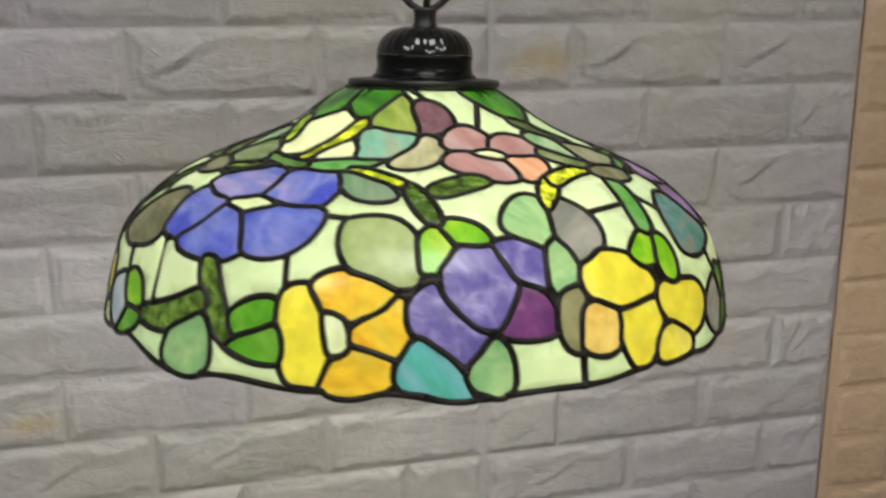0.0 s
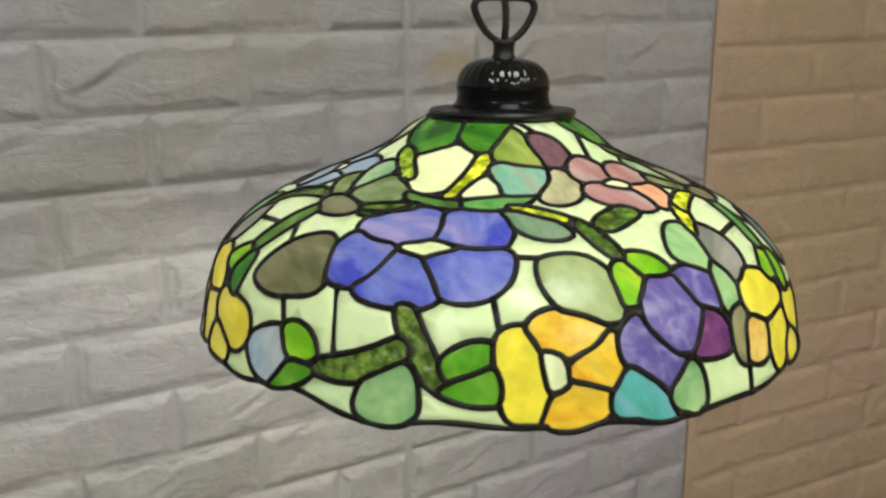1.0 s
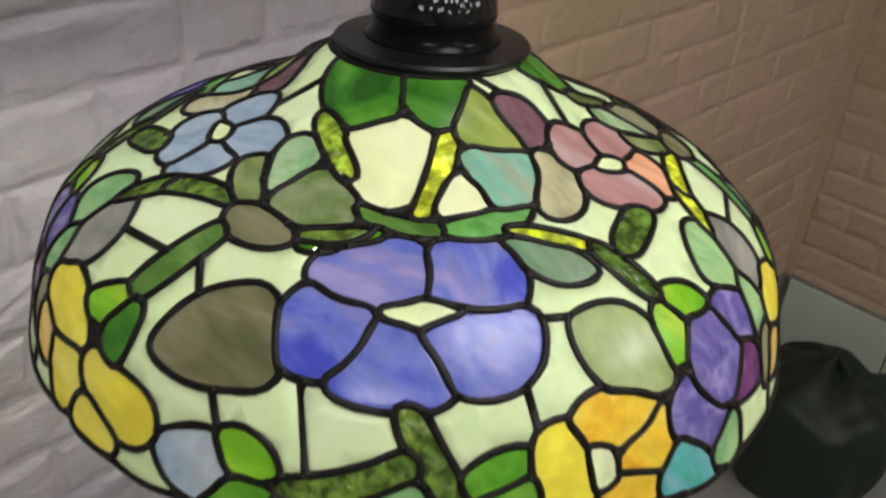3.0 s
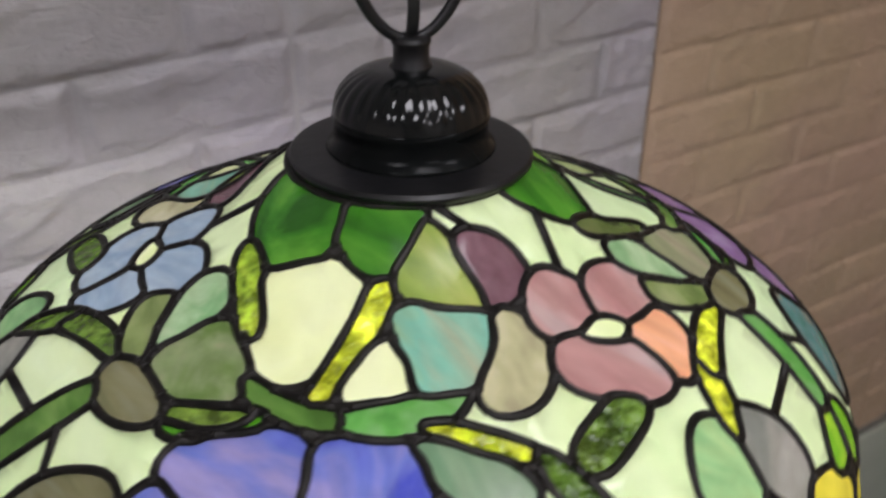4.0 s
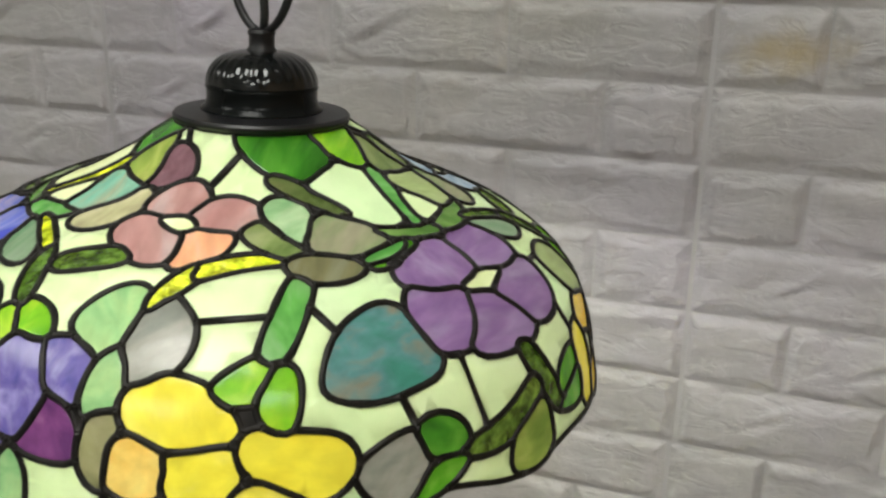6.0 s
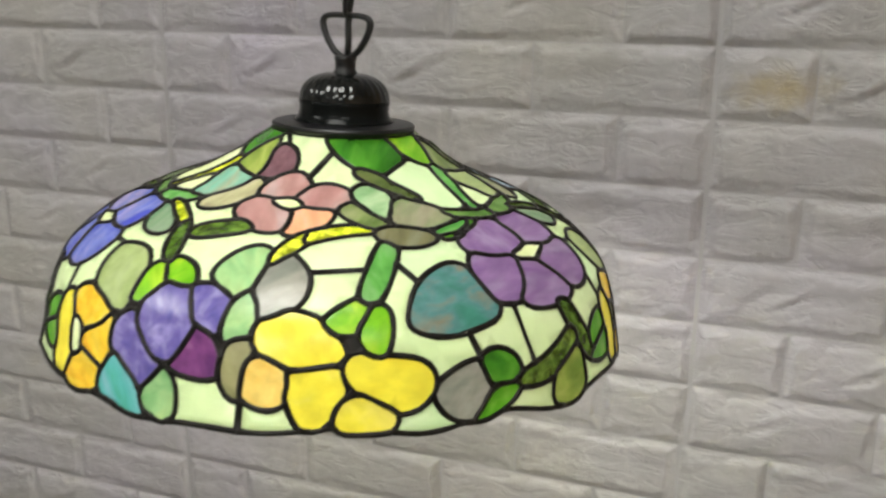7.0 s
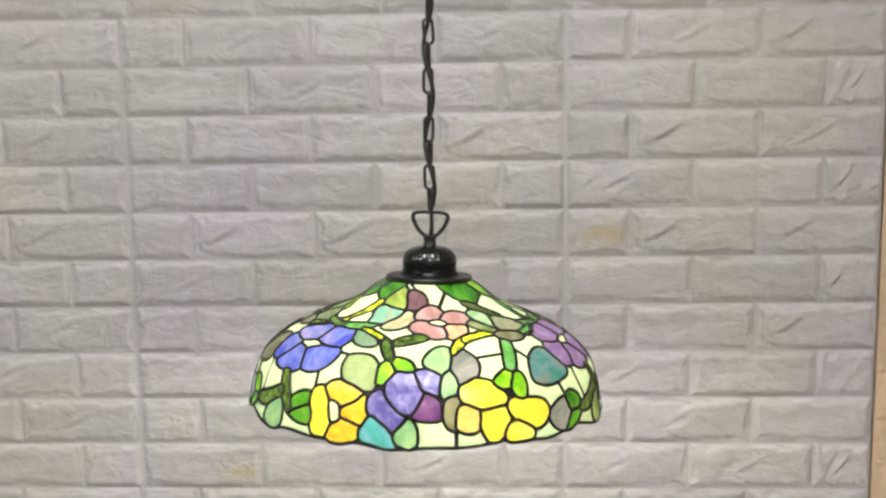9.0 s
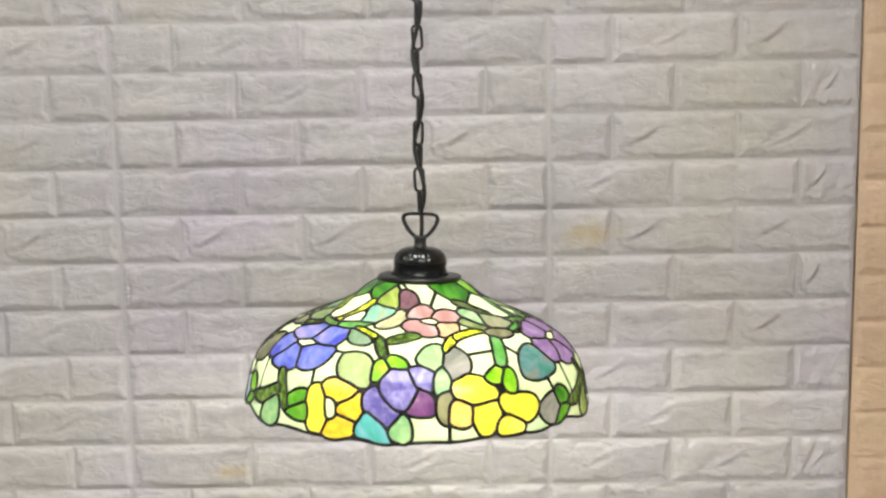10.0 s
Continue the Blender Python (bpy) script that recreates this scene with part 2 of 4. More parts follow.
ceiling_paint = plain("white_ceiling_paint", (0.74, 0.73, 0.71), rough=0.85, vary=0.04, scale=3, bump=0.2, bump_scale=60)
floor_tile = plain("grey_floor_tile", (0.30, 0.29, 0.27), rough=0.3, vary=0.15, scale=5, bump=0.1)
skirting_tile = plain("pale_green_grey_tile", (0.58, 0.63, 0.53), rough=0.3, vary=0.07, scale=6, bump=0.05)
grout = plain("grey_grout", (0.20, 0.20, 0.18), rough=0.8, vary=0.2, scale=40)
dark_green = plain("dark_green_plastic", (0.010, 0.022, 0.012), rough=0.5, vary=0.4, scale=12, bump=0.2)
lamp_white = glow("bulb_glow", (0.98, 1.0, 0.92), BULB_POWER)
panel_white = glow("ceiling_panel_glow", (0.97, 1.0, 0.98), PANEL_POWER)


# ---- mesh helpers ----
def mesh_of(name, bm, mat, smooth=False):
    me = bpy.data.meshes.new(name)
    bm.normal_update()
    bm.to_mesh(me)
    bm.free()
    me.materials.append(mat)
    if smooth:
        me.shade_smooth()
    return me


def part(name, bm, mat, parent=None, label="", smooth=False):
    ob = new(name, mesh_of(name, bm, mat, smooth))
    ob.parent = parent
    if label:
        tagged(ob, label)
    return ob


def empty(name, x=0, y=0, z=0):
    ob = new(name)
    ob.location = (x, y, z)
    ob.empty_display_size = 0.02
    return ob


def box(bm, x0, x1, y0, y1, z0, z1, bevel=0.0):
    r = bmesh.ops.create_cube(bm, size=1.0)
    bmesh.ops.transform(bm, matrix=Matrix.Translation(((x0 + x1) / 2, (y0 + y1) / 2, (z0 + z1) / 2)) @ Matrix.Diagonal((x1 - x0, y1 - y0, z1 - z0, 1)), verts=r["verts"])
    if bevel:
        edges = list({e for v in r["verts"] for e in v.link_edges})
        bmesh.ops.bevel(bm, geom=edges, offset=bevel, segments=2, affect="EDGES")
    return bm


def lathe(bm, rings, seg=64, flute=None, closed=False):
    """Turns (radius, height) rings round z; flute(i, angle) may change a ring's radius."""
    loops = []
    for i, (r, z) in enumerate(rings):
        loop = []
        for k in range(seg):
            a = 2 * math.pi * k / seg
            rr = r + (flute(i, a) if flute else 0)
            loop.append(bm.verts.new((rr * math.cos(a), rr * math.sin(a), z)))
        loops.append(loop)
    for a, b in zip(loops, loops[1:]):
        for k in range(seg):
            bm.faces.new((a[k], a[(k + 1) % seg], b[(k + 1) % seg], b[k]))
    if closed:
        bm.faces.new(list(reversed(loops[0])))
        bm.faces.new(loops[-1])
    return bm


def tube(bm, points, radius, sides=8, loop=False):
    pts = [Vector(p) for p in points]
    n = len(pts)
    rings, up = [], None
    for i, p in enumerate(pts):
        a = pts[i - 1] if (i or loop) else p
        b = pts[(i + 1) % n] if (i < n - 1 or loop) else p
        d = (b - a).normalized()
        if up is None:
            up = d.orthogonal().normalized()
        up = (up - d * up.dot(d)).normalized()
        side = d.cross(up)
        rings.append([bm.verts.new(p + radius * (math.cos(2 * math.pi * k / sides) * up + math.sin(2 * math.pi * k / sides) * side)) for k in range(sides)])
    for i in range(n if loop else n - 1):
        a, b = rings[i], rings[(i + 1) % n]
        off = 0
        if loop and i == n - 1:
            off = min(range(sides), key=lambda o: (a[0].co - b[o].co).length)
        for k in range(sides):
            bm.faces.new((a[k], a[(k + 1) % sides], b[(k + 1 + off) % sides], b[(k + off) % sides]))
    if not loop:
        bm.faces.new(list(reversed(rings[0])))
        bm.faces.new(rings[-1])
    return bm


# ---- the room ----
ROOM_L, ROOM_B, ROOM_H = -3.0, -4.0, 2.75
TAN_X = 0.491                   # where the grey bricks end and the tan ones begin
TAN_TURN = 3.5                  # the tan stretch turns a little into the room
TAN_LEN = 1.31
tdir = Vector((math.cos(radians(TAN_TURN)), -math.sin(radians(TAN_TURN)), 0))
corner = Vector((TAN_X, 0, 0)) + tdir * TAN_LEN
RX, RY = corner.x, corner.y


def slab(name, label, category, bm, mat):
    return tagged(part(name, bm, mat), label, category, kind="structure")


bm = bmesh.new()
slab("floor", "dull grey tiled shop floor", "floor", box(bm, ROOM_L - .2, RX + .4, ROOM_B - .2, .3, -.12, 0), floor_tile)
bm = bmesh.new()
slab("ceiling", "plain white painted ceiling", "ceiling", box(bm, ROOM_L - .2, RX + .4, ROOM_B - .2, .3, ROOM_H, ROOM_H + .15), ceiling_paint)
bm = bmesh.new()
wall_north = slab("wall_north", "wall covered with grey foam brick panels", "wall", box(bm, ROOM_L - .2, TAN_X, .007, .2, 0, ROOM_H), grey_seam)
bm = bmesh.new()
wall_south = slab("wall_south", "plain white painted wall", "wall", box(bm, ROOM_L, RX + .2, ROOM_B - .15, ROOM_B, 0, ROOM_H), plaster)
bm = bmesh.new()
wall_west = slab("wall_west", "plain white painted wall", "wall", box(bm, ROOM_L - .15, ROOM_L, ROOM_B - .15, .006, 0, ROOM_H), plaster)
T_NORTH = Matrix.Translation((TAN_X, 0, 0)) @ pose(0, 0, 0, 0, 0, -TAN_TURN)
T_EAST = Matrix.Translation(corner) @ pose(0, 0, 0, 0, 0, -90 - TAN_TURN)
EAST_LEN = 3.6
bm = box(bmesh.new(), 0.003, TAN_LEN + .15, .007, .2, 0, ROOM_H)
wall_tan = slab("wall_northeast", "wall covered with tan foam brick panels", "wall", bm, tan_seam)
wall_tan.matrix_world = T_NORTH
bm = box(bmesh.new(), -0.0065, EAST_LEN, .007, .2, 0, ROOM_H)
wall_east = slab("wall_east", "wall covered with tan foam brick panels", "wall", bm, tan_seam)
wall_east.matrix_world = T_EAST

# pale tiles along the foot of the tan walls
SKIRT = 0.385
for parent_m, length in ((T_NORTH, TAN_LEN), (T_EAST, EAST_LEN)):
    ob = tagged(part("baseboard", box(bmesh.new(), 0.0 if parent_m is T_NORTH else .018, length - (.001 if parent_m is T_NORTH else .02), -.009, .0065, 0, SKIRT - .002), grout), "pale green-grey tiles along the foot of the wall", "baseboard", kind="structure")
    ob.matrix_world = parent_m
    x = .004
    tile_mesh = mesh_of("skirting_tile", box(bmesh.new(), 0, .294, -.016, -.0092, .004, SKIRT - .006, bevel=.002), skirting_tile)
    while x + .294 < length:
        t = new("tile", tile_mesh)
        t.parent = ob
        t.location.x = x + (.02 if parent_m is T_EAST else 0)
        x += .3

# ceiling light panels out of view: first set by reflections, others added as fill
for px, py in ((-0.2, -1.15), (-1.55, -1.5), (0.75, -2.1), (-0.2, -3.1)):
    lp = tagged(empty("ceiling_light", px, py, ROOM_H), "unseen square white flush ceiling light panel", "ceiling light", group="ceiling lights")
    part("frame", box(bmesh.new(), -.31, .31, -.31, .31, -.012, 0, bevel=.003), plaster, lp)
    part("diffuser", box(bmesh.new(), -.285, .285, -.285, .285, -.018, -.0125), panel_white, lp)


# ---- the pendant lamp ----
AX, AY, Z_TOP = -0.1912, -0.4831, 1.5605
lamp = tagged(empty("pendant_lamp", AX, AY, Z_TOP), "lit stained glass pendant lamp with flowers, on a black chain", "pendant lamp")
# the lamp hangs a little out of plumb
LAMP_POSE = Matrix.Translation((AX, AY, Z_TOP)) @ Matrix.Rotation(-0.0296, 4, "X") @ Matrix.Rotation(0.0327, 4, "Y")
lamp.matrix_world = LAMP_POSE


def catmull(knots, steps):
    P = [2 * knots[0] - knots[1], *knots, 2 * knots[-1] - knots[-2]]
    out = []
    for i in range(1, len(P) - 2):
        a, b, c, d = P[i - 1:i + 3]
        for k in range(steps):
            u = k / steps
            out.append(0.5 * (2 * b + (c - a) * u + (2 * a - 5 * b + 4 * c - d) * u * u + (3 * b - a - 3 * c + d) * u ** 3))
    return out + [P[-2]]


PROFILE = catmull([Vector(p) for p in ((0.0445, 0.0000), (0.0576, -0.0080), (0.0667, -0.0154), (0.0778, -0.0220), (0.0898, -0.0277), (0.1200, -0.0395), (0.1465, -0.0528), (0.1702, -0.0733), (0.1807, -0.0956), (0.1851, -0.1155), (0.1888, -0.1360), (0.1883, -0.1555))], 40)
ARC = [0.0]
for a, b in zip(PROFILE, PROFILE[1:]):
    ARC.append(ARC[-1] + (b - a).length)
RIM = 0.2036
ARC_N = np.array(ARC)
PR, PZ = np.array([p.x for p in PROFILE]), np.array([p.y for p in PROFILE])


def radius_at(s):
    return float(np.interp(s, ARC_N, PR))


def on_shade(u, s, lift=0.0):
    """Place on the shade: u degrees round from the blue flower's heart, s metres down from the top."""
    r, z = radius_at(s), float(np.interp(s, ARC_N, PZ))
    r2, z2 = radius_at(s + .002), float(np.interp(s + .002, ARC_N, PZ))
    r1, z1 = radius_at(s - .002), float(np.interp(s - .002, ARC_N, PZ))
    t = Vector((r2 - r1, z2 - z1)).normalized()
    r, z = r - t.y * lift, z + t.x * lift
    a = radians(u + HEART)
    return Vector((r * math.sin(a), -r * math.cos(a), z))


STEP = 0.12 * math.pi / 180     # degrees to the flat pattern's metres
PIECES, CUTS = [], []


def swell(loop, by):
    """The outline moved outwards."""
    n = len(loop)
    sign = 1 if sum(loop[i - 1].cross(loop[i]) for i in range(n)) > 0 else -1
    out = []
    for i in range(n):
        d = loop[(i + 1) % n] - loop[i - 1]
        d = d.normalized() if d.length > 1e-9 else Vector((1, 0))
        out.append(loop[i] + Vector((d.y, -d.x)) * (sign * by))
    return out


def piece(u0, s0, u1, s1, width, sharp0, sharp1, bend, taper, *colours):
    """One cut piece of glass, from one end to the other, rounded or pointed at its ends, bent to one side, wider towards one end; repeated three times round the shade."""
    sm = (s0 + s1) / 2
    k = radius_at(sm) * math.pi / 180
    a, b = Vector((u0 * k, s0)), Vector((u1 * k, s1))
    slim = width < 0.0125
    if slim:
        a, b = a + (a - b) * 0.09, b + (b - a) * 0.09
    axis = b - a
    side = Vector((-axis.y, axis.x)).normalized()
    line = []
    n = 14
    for i in range(n + 1):
        x = 0.5 - 0.5 * math.cos(math.pi * i / n)
        e = sharp0 if x < 0.5 else sharp1
        d = abs(2 * x - 1)
        power = 6.0 - 4.5 * min(e, 1) ** 0.6
        h = max(0.0, 1 - d ** power) ** (1 / (3.0 - 1.9 * min(e, 1) ** 0.8))
        line.append((x, h * (1 + taper * (2 * x - 1))))
    up = [a + axis * x + side * (bend * (1 - (2 * x - 1) ** 2) + width / 2 * h) for x, h in line]
    dn = [a + axis * x + side * (bend * (1 - (2 * x - 1) ** 2) - width / 2 * h) for x, h in line[1:-1]]
    flat = up + dn[::-1]
    PIECES.append(([(p.x / k, p.y) for p in swell(flat, 0.0022 if slim else 0.0028)], [(p.x / k, p.y) for p in flat], colours))


def cut(u0, s0, u1, s1):
    k = radius_at((s0 + s1) / 2) * math.pi / 180
    d = Vector(((u1 - u0) * k, s1 - s0))
    e = d.normalized() * 0.006
    CUTS.append((u0 - e.x / k, max(s0 - e.y, 0.0), u1 + e.x / k, s1 + e.y))


piece(-18.5, 0.1318, -34.2, 0.1493, 0.0337, 0.01, 0.84, 0.0029, -0.15, "leaf_brown", "leaf_teal_dark", "leaf_brown")
piece(1.3, 0.0971, -17.2, 0.1040, 0.0275, 0.35, 0.66, -0.0003, -0.12, "petal_blue", "petal_purple", "petal_blue")
piece(7.8, 0.1147, 9.7, 0.0845, 0.0343, 0.18, 0.21, -0.0001, 0.04, "petal_blue", "petal_purple", "petal_blue")
piece(-7.2, 0.1285, -18.5, 0.1183, 0.0288, 0.05, 0.56, -0.0051, 0.09, "petal_blue", "petal_purple", "petal_blue")
piece(-3.9, 0.1497, -3.5, 0.1203, 0.0317, 0.28, 0.00, 0.0025, -0.59, "petal_blue", "petal_purple", "petal_blue")
piece(7.9, 0.1152, 8.9, 0.1452, 0.0382, 0.31, 0.35, -0.0016, -0.29, "petal_blue", "petal_purple", "petal_blue")
piece(-4.6, 0.1158, 4.6, 0.1153, 0.0086, 0.97, 0.64, 0.0009, -0.34, "cream")
piece(-1.0, 0.1516, 5.1, 0.1848, 0.0085, 0.27, 0.22, 0.0010, -0.01, "stem")
piece(-15.3, 0.1843, -0.7, 0.1692, 0.0109, 0.84, 0.20, 0.0058, 0.04, "stem")
piece(-24.2, 0.1993, -27.5, 0.1758, 0.0270, 0.78, 0.18, 0.0004, 0.19, "leaf_sky", "leaf_grey", "leaf_grey")
piece(-17.4, 0.1709, -20.2, 0.1835, 0.0241, 0.70, 0.75, 0.0005, 0.05, "lime", "deep_green", "deep_green")
piece(-23.5, 0.2008, -16.2, 0.1879, 0.0094, 0.96, 0.80, -0.0014, 0.20, "green")
piece(1.2, 0.2057, -5.5, 0.1863, 0.0327, 0.31, 0.93, 0.0002, 0.65, "sage", "lime_olive", "sage")
piece(9.0, 0.1687, 10.6, 0.1802, 0.0245, 0.48, 0.51, 0.0004, -0.05, "green")
piece(6.2, 0.1890, 14.2, 0.1850, 0.0115, 0.98, 0.00, 0.0007, 0.47, "green")
piece(16.2, 0.1590, 18.6, 0.2036, 0.0203, 0.30, 0.33, -0.0009, 0.03, "petal_yellow")
piece(18.7, 0.1580, 30.5, 0.1600, 0.0199, 0.75, 0.63, 0.0018, 0.02, "petal_amber")
piece(31.8, 0.1867, 27.7, 0.1699, 0.0218, 0.26, 0.00, -0.0005, 0.70, "petal_amber")
piece(21.1, 0.2047, 30.7, 0.1921, 0.0216, 0.68, 0.85, -0.0026, 0.28, "petal_amber")
piece(21.6, 0.1710, 22.9, 0.1862, 0.0100, 0.43, 0.68, 0.0000, 0.03, "cream")
piece(21.6, 0.1231, 33.4, 0.1541, 0.0315, 0.95, 0.78, -0.0023, -0.21, "celadon")
piece(35.1, 0.1486, 37.0, 0.1258, 0.0141, 0.58, 0.72, 0.0018, 0.17, "lime")
piece(40.9, 0.1342, 43.4, 0.1243, 0.0224, 0.53, 0.95, -0.0010, 0.22, "lime")
piece(53.8, 0.1364, 48.2, 0.1534, 0.0266, 0.56, 0.95, 0.0020, 0.69, "petal_violet")
piece(33.9, 0.1602, 43.1, 0.1858, 0.0180, 0.01, 0.00, 0.0026, -0.14, "petal_violet")
piece(49.4, 0.1789, 49.9, 0.1575, 0.0197, 0.09, 0.22, 0.0029, -0.50, "plum")
piece(41.7, 0.1363, 45.0, 0.1739, 0.0306, 0.59, 0.77, 0.0008, 0.02, "petal_violet")
piece(32.4, 0.1867, 42.2, 0.2063, 0.0174, 0.21, 0.67, 0.0016, -0.59, "teal")
piece(41.4, 0.1967, 46.9, 0.1963, 0.0247, 0.75, 0.46, -0.0027, 0.19, "sage")
piece(57.6, 0.1281, 49.4, 0.1205, 0.0287, 0.54, 0.43, 0.0064, -0.25, "sage")
piece(59.4, 0.1513, 54.6, 0.1490, 0.0239, 0.63, 0.54, 0.0029, 0.19, "sage")
piece(58.2, 0.1262, 66.8, 0.1294, 0.0380, 0.99, 0.02, 0.0007, -0.57, "leaf_grey")
piece(57.6, 0.1869, 58.2, 0.1616, 0.0108, 0.72, 0.00, -0.0039, 0.10, "khaki")
piece(59.9, 0.1540, 73.9, 0.1636, 0.0262, 0.71, 0.83, -0.0004, -0.10, "petal_yellow")
piece(60.6, 0.1893, 62.6, 0.1692, 0.0212, 0.38, 0.40, 0.0016, 0.01, "petal_peach")
piece(66.0, 0.1753, 73.5, 0.1882, 0.0279, 0.05, 0.71, 0.0024, 0.62, "petal_yellow")
piece(74.8, 0.1689, 88.1, 0.1811, 0.0222, 0.20, 0.57, 0.0030, 0.34, "petal_yellow")
piece(76.9, 0.1854, 76.0, 0.2022, 0.0279, 0.92, 0.23, -0.0044, -0.13, "petal_yellow")
piece(84.2, 0.0993, 78.4, 0.1352, 0.0098, 0.17, 0.37, 0.0003, -0.04, "mid_green", "mid_green", "cup_green")
piece(73.8, 0.1411, 76.1, 0.1515, 0.0214, 0.21, 0.94, -0.0010, -0.13, "lime")
piece(81.2, 0.1547, 77.2, 0.1528, 0.0221, 0.35, 0.66, 0.0029, -0.13, "lime", "lime", "deep_green")
piece(-7.5, 0.0689, -13.0, 0.0235, 0.0375, 0.10, 0.68, -0.0018, 0.60, "ivory", "white_green", "ivory")
piece(7.6, 0.0305, -0.6, 0.0720, 0.0068, 0.02, 0.19, -0.0003, -0.53, "yellow_hammered", "mid_green", "mid_green")
piece(4.9, 0.0605, 14.3, 0.0683, 0.0196, 0.28, 0.76, -0.0020, -0.34, "ivory", "white", "ivory")
piece(2.8, 0.0784, -16.2, 0.0698, 0.0049, 0.00, 0.53, -0.0028, -0.32, "cup_green")
piece(14.7, 0.0805, 13.7, 0.0722, 0.0328, 0.42, 0.00, -0.0012, 0.37, "mid_green", "cup_green", "mid_green")
piece(-20.0, 0.0937, -8.7, 0.0839, 0.0045, 0.00, 0.15, 0.0008, 0.24, "green")
piece(-56.7, 0.0009, -11.8, 0.0175, 0.0250, 0.58, 0.60, 0.0026, 0.70, "deep_green")
piece(-10.2, 0.0028, 16.0, 0.0135, 0.0209, 0.16, 0.00, 0.0025, 0.51, "deep_green", "lime", "deep_green")
piece(12.9, 0.0305, 30.3, 0.0223, 0.0281, 0.26, 0.34, -0.0004, 0.54, "lime_olive", "olive", "lime_olive")
piece(21.2, 0.0386, 19.0, 0.0675, 0.0276, 0.03, 0.02, -0.0032, -0.43, "teal_light", "celadon", "teal_light")
piece(39.3, 0.0387, 32.9, 0.0131, 0.0148, 0.01, 0.54, 0.0051, -0.13, "maroon", "olive", "maroon")
piece(37.9, 0.0445, 28.1, 0.0767, 0.0159, 0.37, 0.41, -0.0035, -0.04, "beige", "olive_streak", "beige")
piece(57.2, 0.0530, 45.5, 0.0392, 0.0254, 0.57, 0.65, -0.0011, 0.07, "petal_pink", "petal_sky", "petal_sky")
piece(58.6, 0.0573, 77.0, 0.0513, 0.0230, 0.78, 0.81, 0.0001, -0.13, "petal_pink", "petal_sky", "petal_sky")
piece(59.1, 0.0692, 67.5, 0.0825, 0.0248, 0.52, 0.79, 0.0009, 0.70, "petal_salmon", "petal_sky", "petal_sky")
piece(58.1, 0.0858, 42.0, 0.0645, 0.0209, 0.35, 0.38, 0.0006, 0.01, "petal_pink", "petal_sky", "petal_sky")
piece(51.3, 0.0622, 58.9, 0.0636, 0.0076, 0.57, 0.54, -0.0002, 0.08, "cream")
piece(48.7, 0.0878, 37.2, 0.0994, 0.0103, 0.16, 0.27, 0.0007, 0.01, "stem")
piece(16.7, 0.0791, 29.8, 0.0926, 0.0056, 0.91, 0.60, 0.0002, 0.07, "yellow_hammered", "stem", "stem")
piece(31.9, 0.0956, 36.6, 0.1203, 0.0068, 0.75, 0.50, -0.0001, -0.15, "stem")
piece(15.4, 0.0864, 28.9, 0.1049, 0.0140, 0.31, 1.00, 0.0015, 0.60, "grey_green")
# the first colour of these two arcs holds the bright look of reflected light
piece(59.7, 0.1125, 65.4, 0.0916, 0.0067, 0.55, 0.75, -0.0011, 0.38, "yellow_hammered", "stem", "stem")
piece(80.4, 0.0861, 65.7, 0.0942, 0.0061, 0.31, 0.00, 0.0036, 0.25, "yellow_hammered", "stem", "stem")
piece(86.2, 0.0734, 80.6, 0.0432, 0.0160, 0.05, 0.71, 0.0037, 0.70, "pale_green")
piece(84.2, 0.0806, 74.7, 0.0623, 0.0101, 0.13, 0.38, -0.0020, 0.25, "olive")
piece(89.2, 0.0682, 106.1, 0.0778, 0.0257, 0.23, 0.80, -0.0015, -0.17, "olive_streak")
piece(96.6, 0.0932, 82.6, 0.0887, 0.0134, 0.60, 0.77, -0.0014, 0.28, "leaf_brown")
piece(103.9, 0.0856, 104.6, 0.0910, 0.0231, 0.14, 0.50, -0.0008, -0.31, "mid_green", "stem", "stem")
piece(81.6, 0.0311, 101.4, 0.0559, 0.0082, 0.61, 0.19, -0.0027, -0.17, "dark_olive", "olive", "lime_hammered")
cut(-13.7, 0.1474, -11.8, 0.1796)
cut(-24.8, 0.1542, -22.8, 0.1702)
cut(13.3, 0.1472, 14.2, 0.1606)
cut(16.2, 0.1198, 22.0, 0.1209)
cut(68.0, 0.1193, 78.6, 0.1166)
cut(85.1, 0.1141, 88.2, 0.1258)
cut(58.3, 0.1898, 58.2, 0.2033)
cut(29.8, 0.0001, 43.9, 0.0169)
cut(67.5, 0.0135, 58.6, 0.0357)

from mathutils.geometry import delaunay_2d_cdt


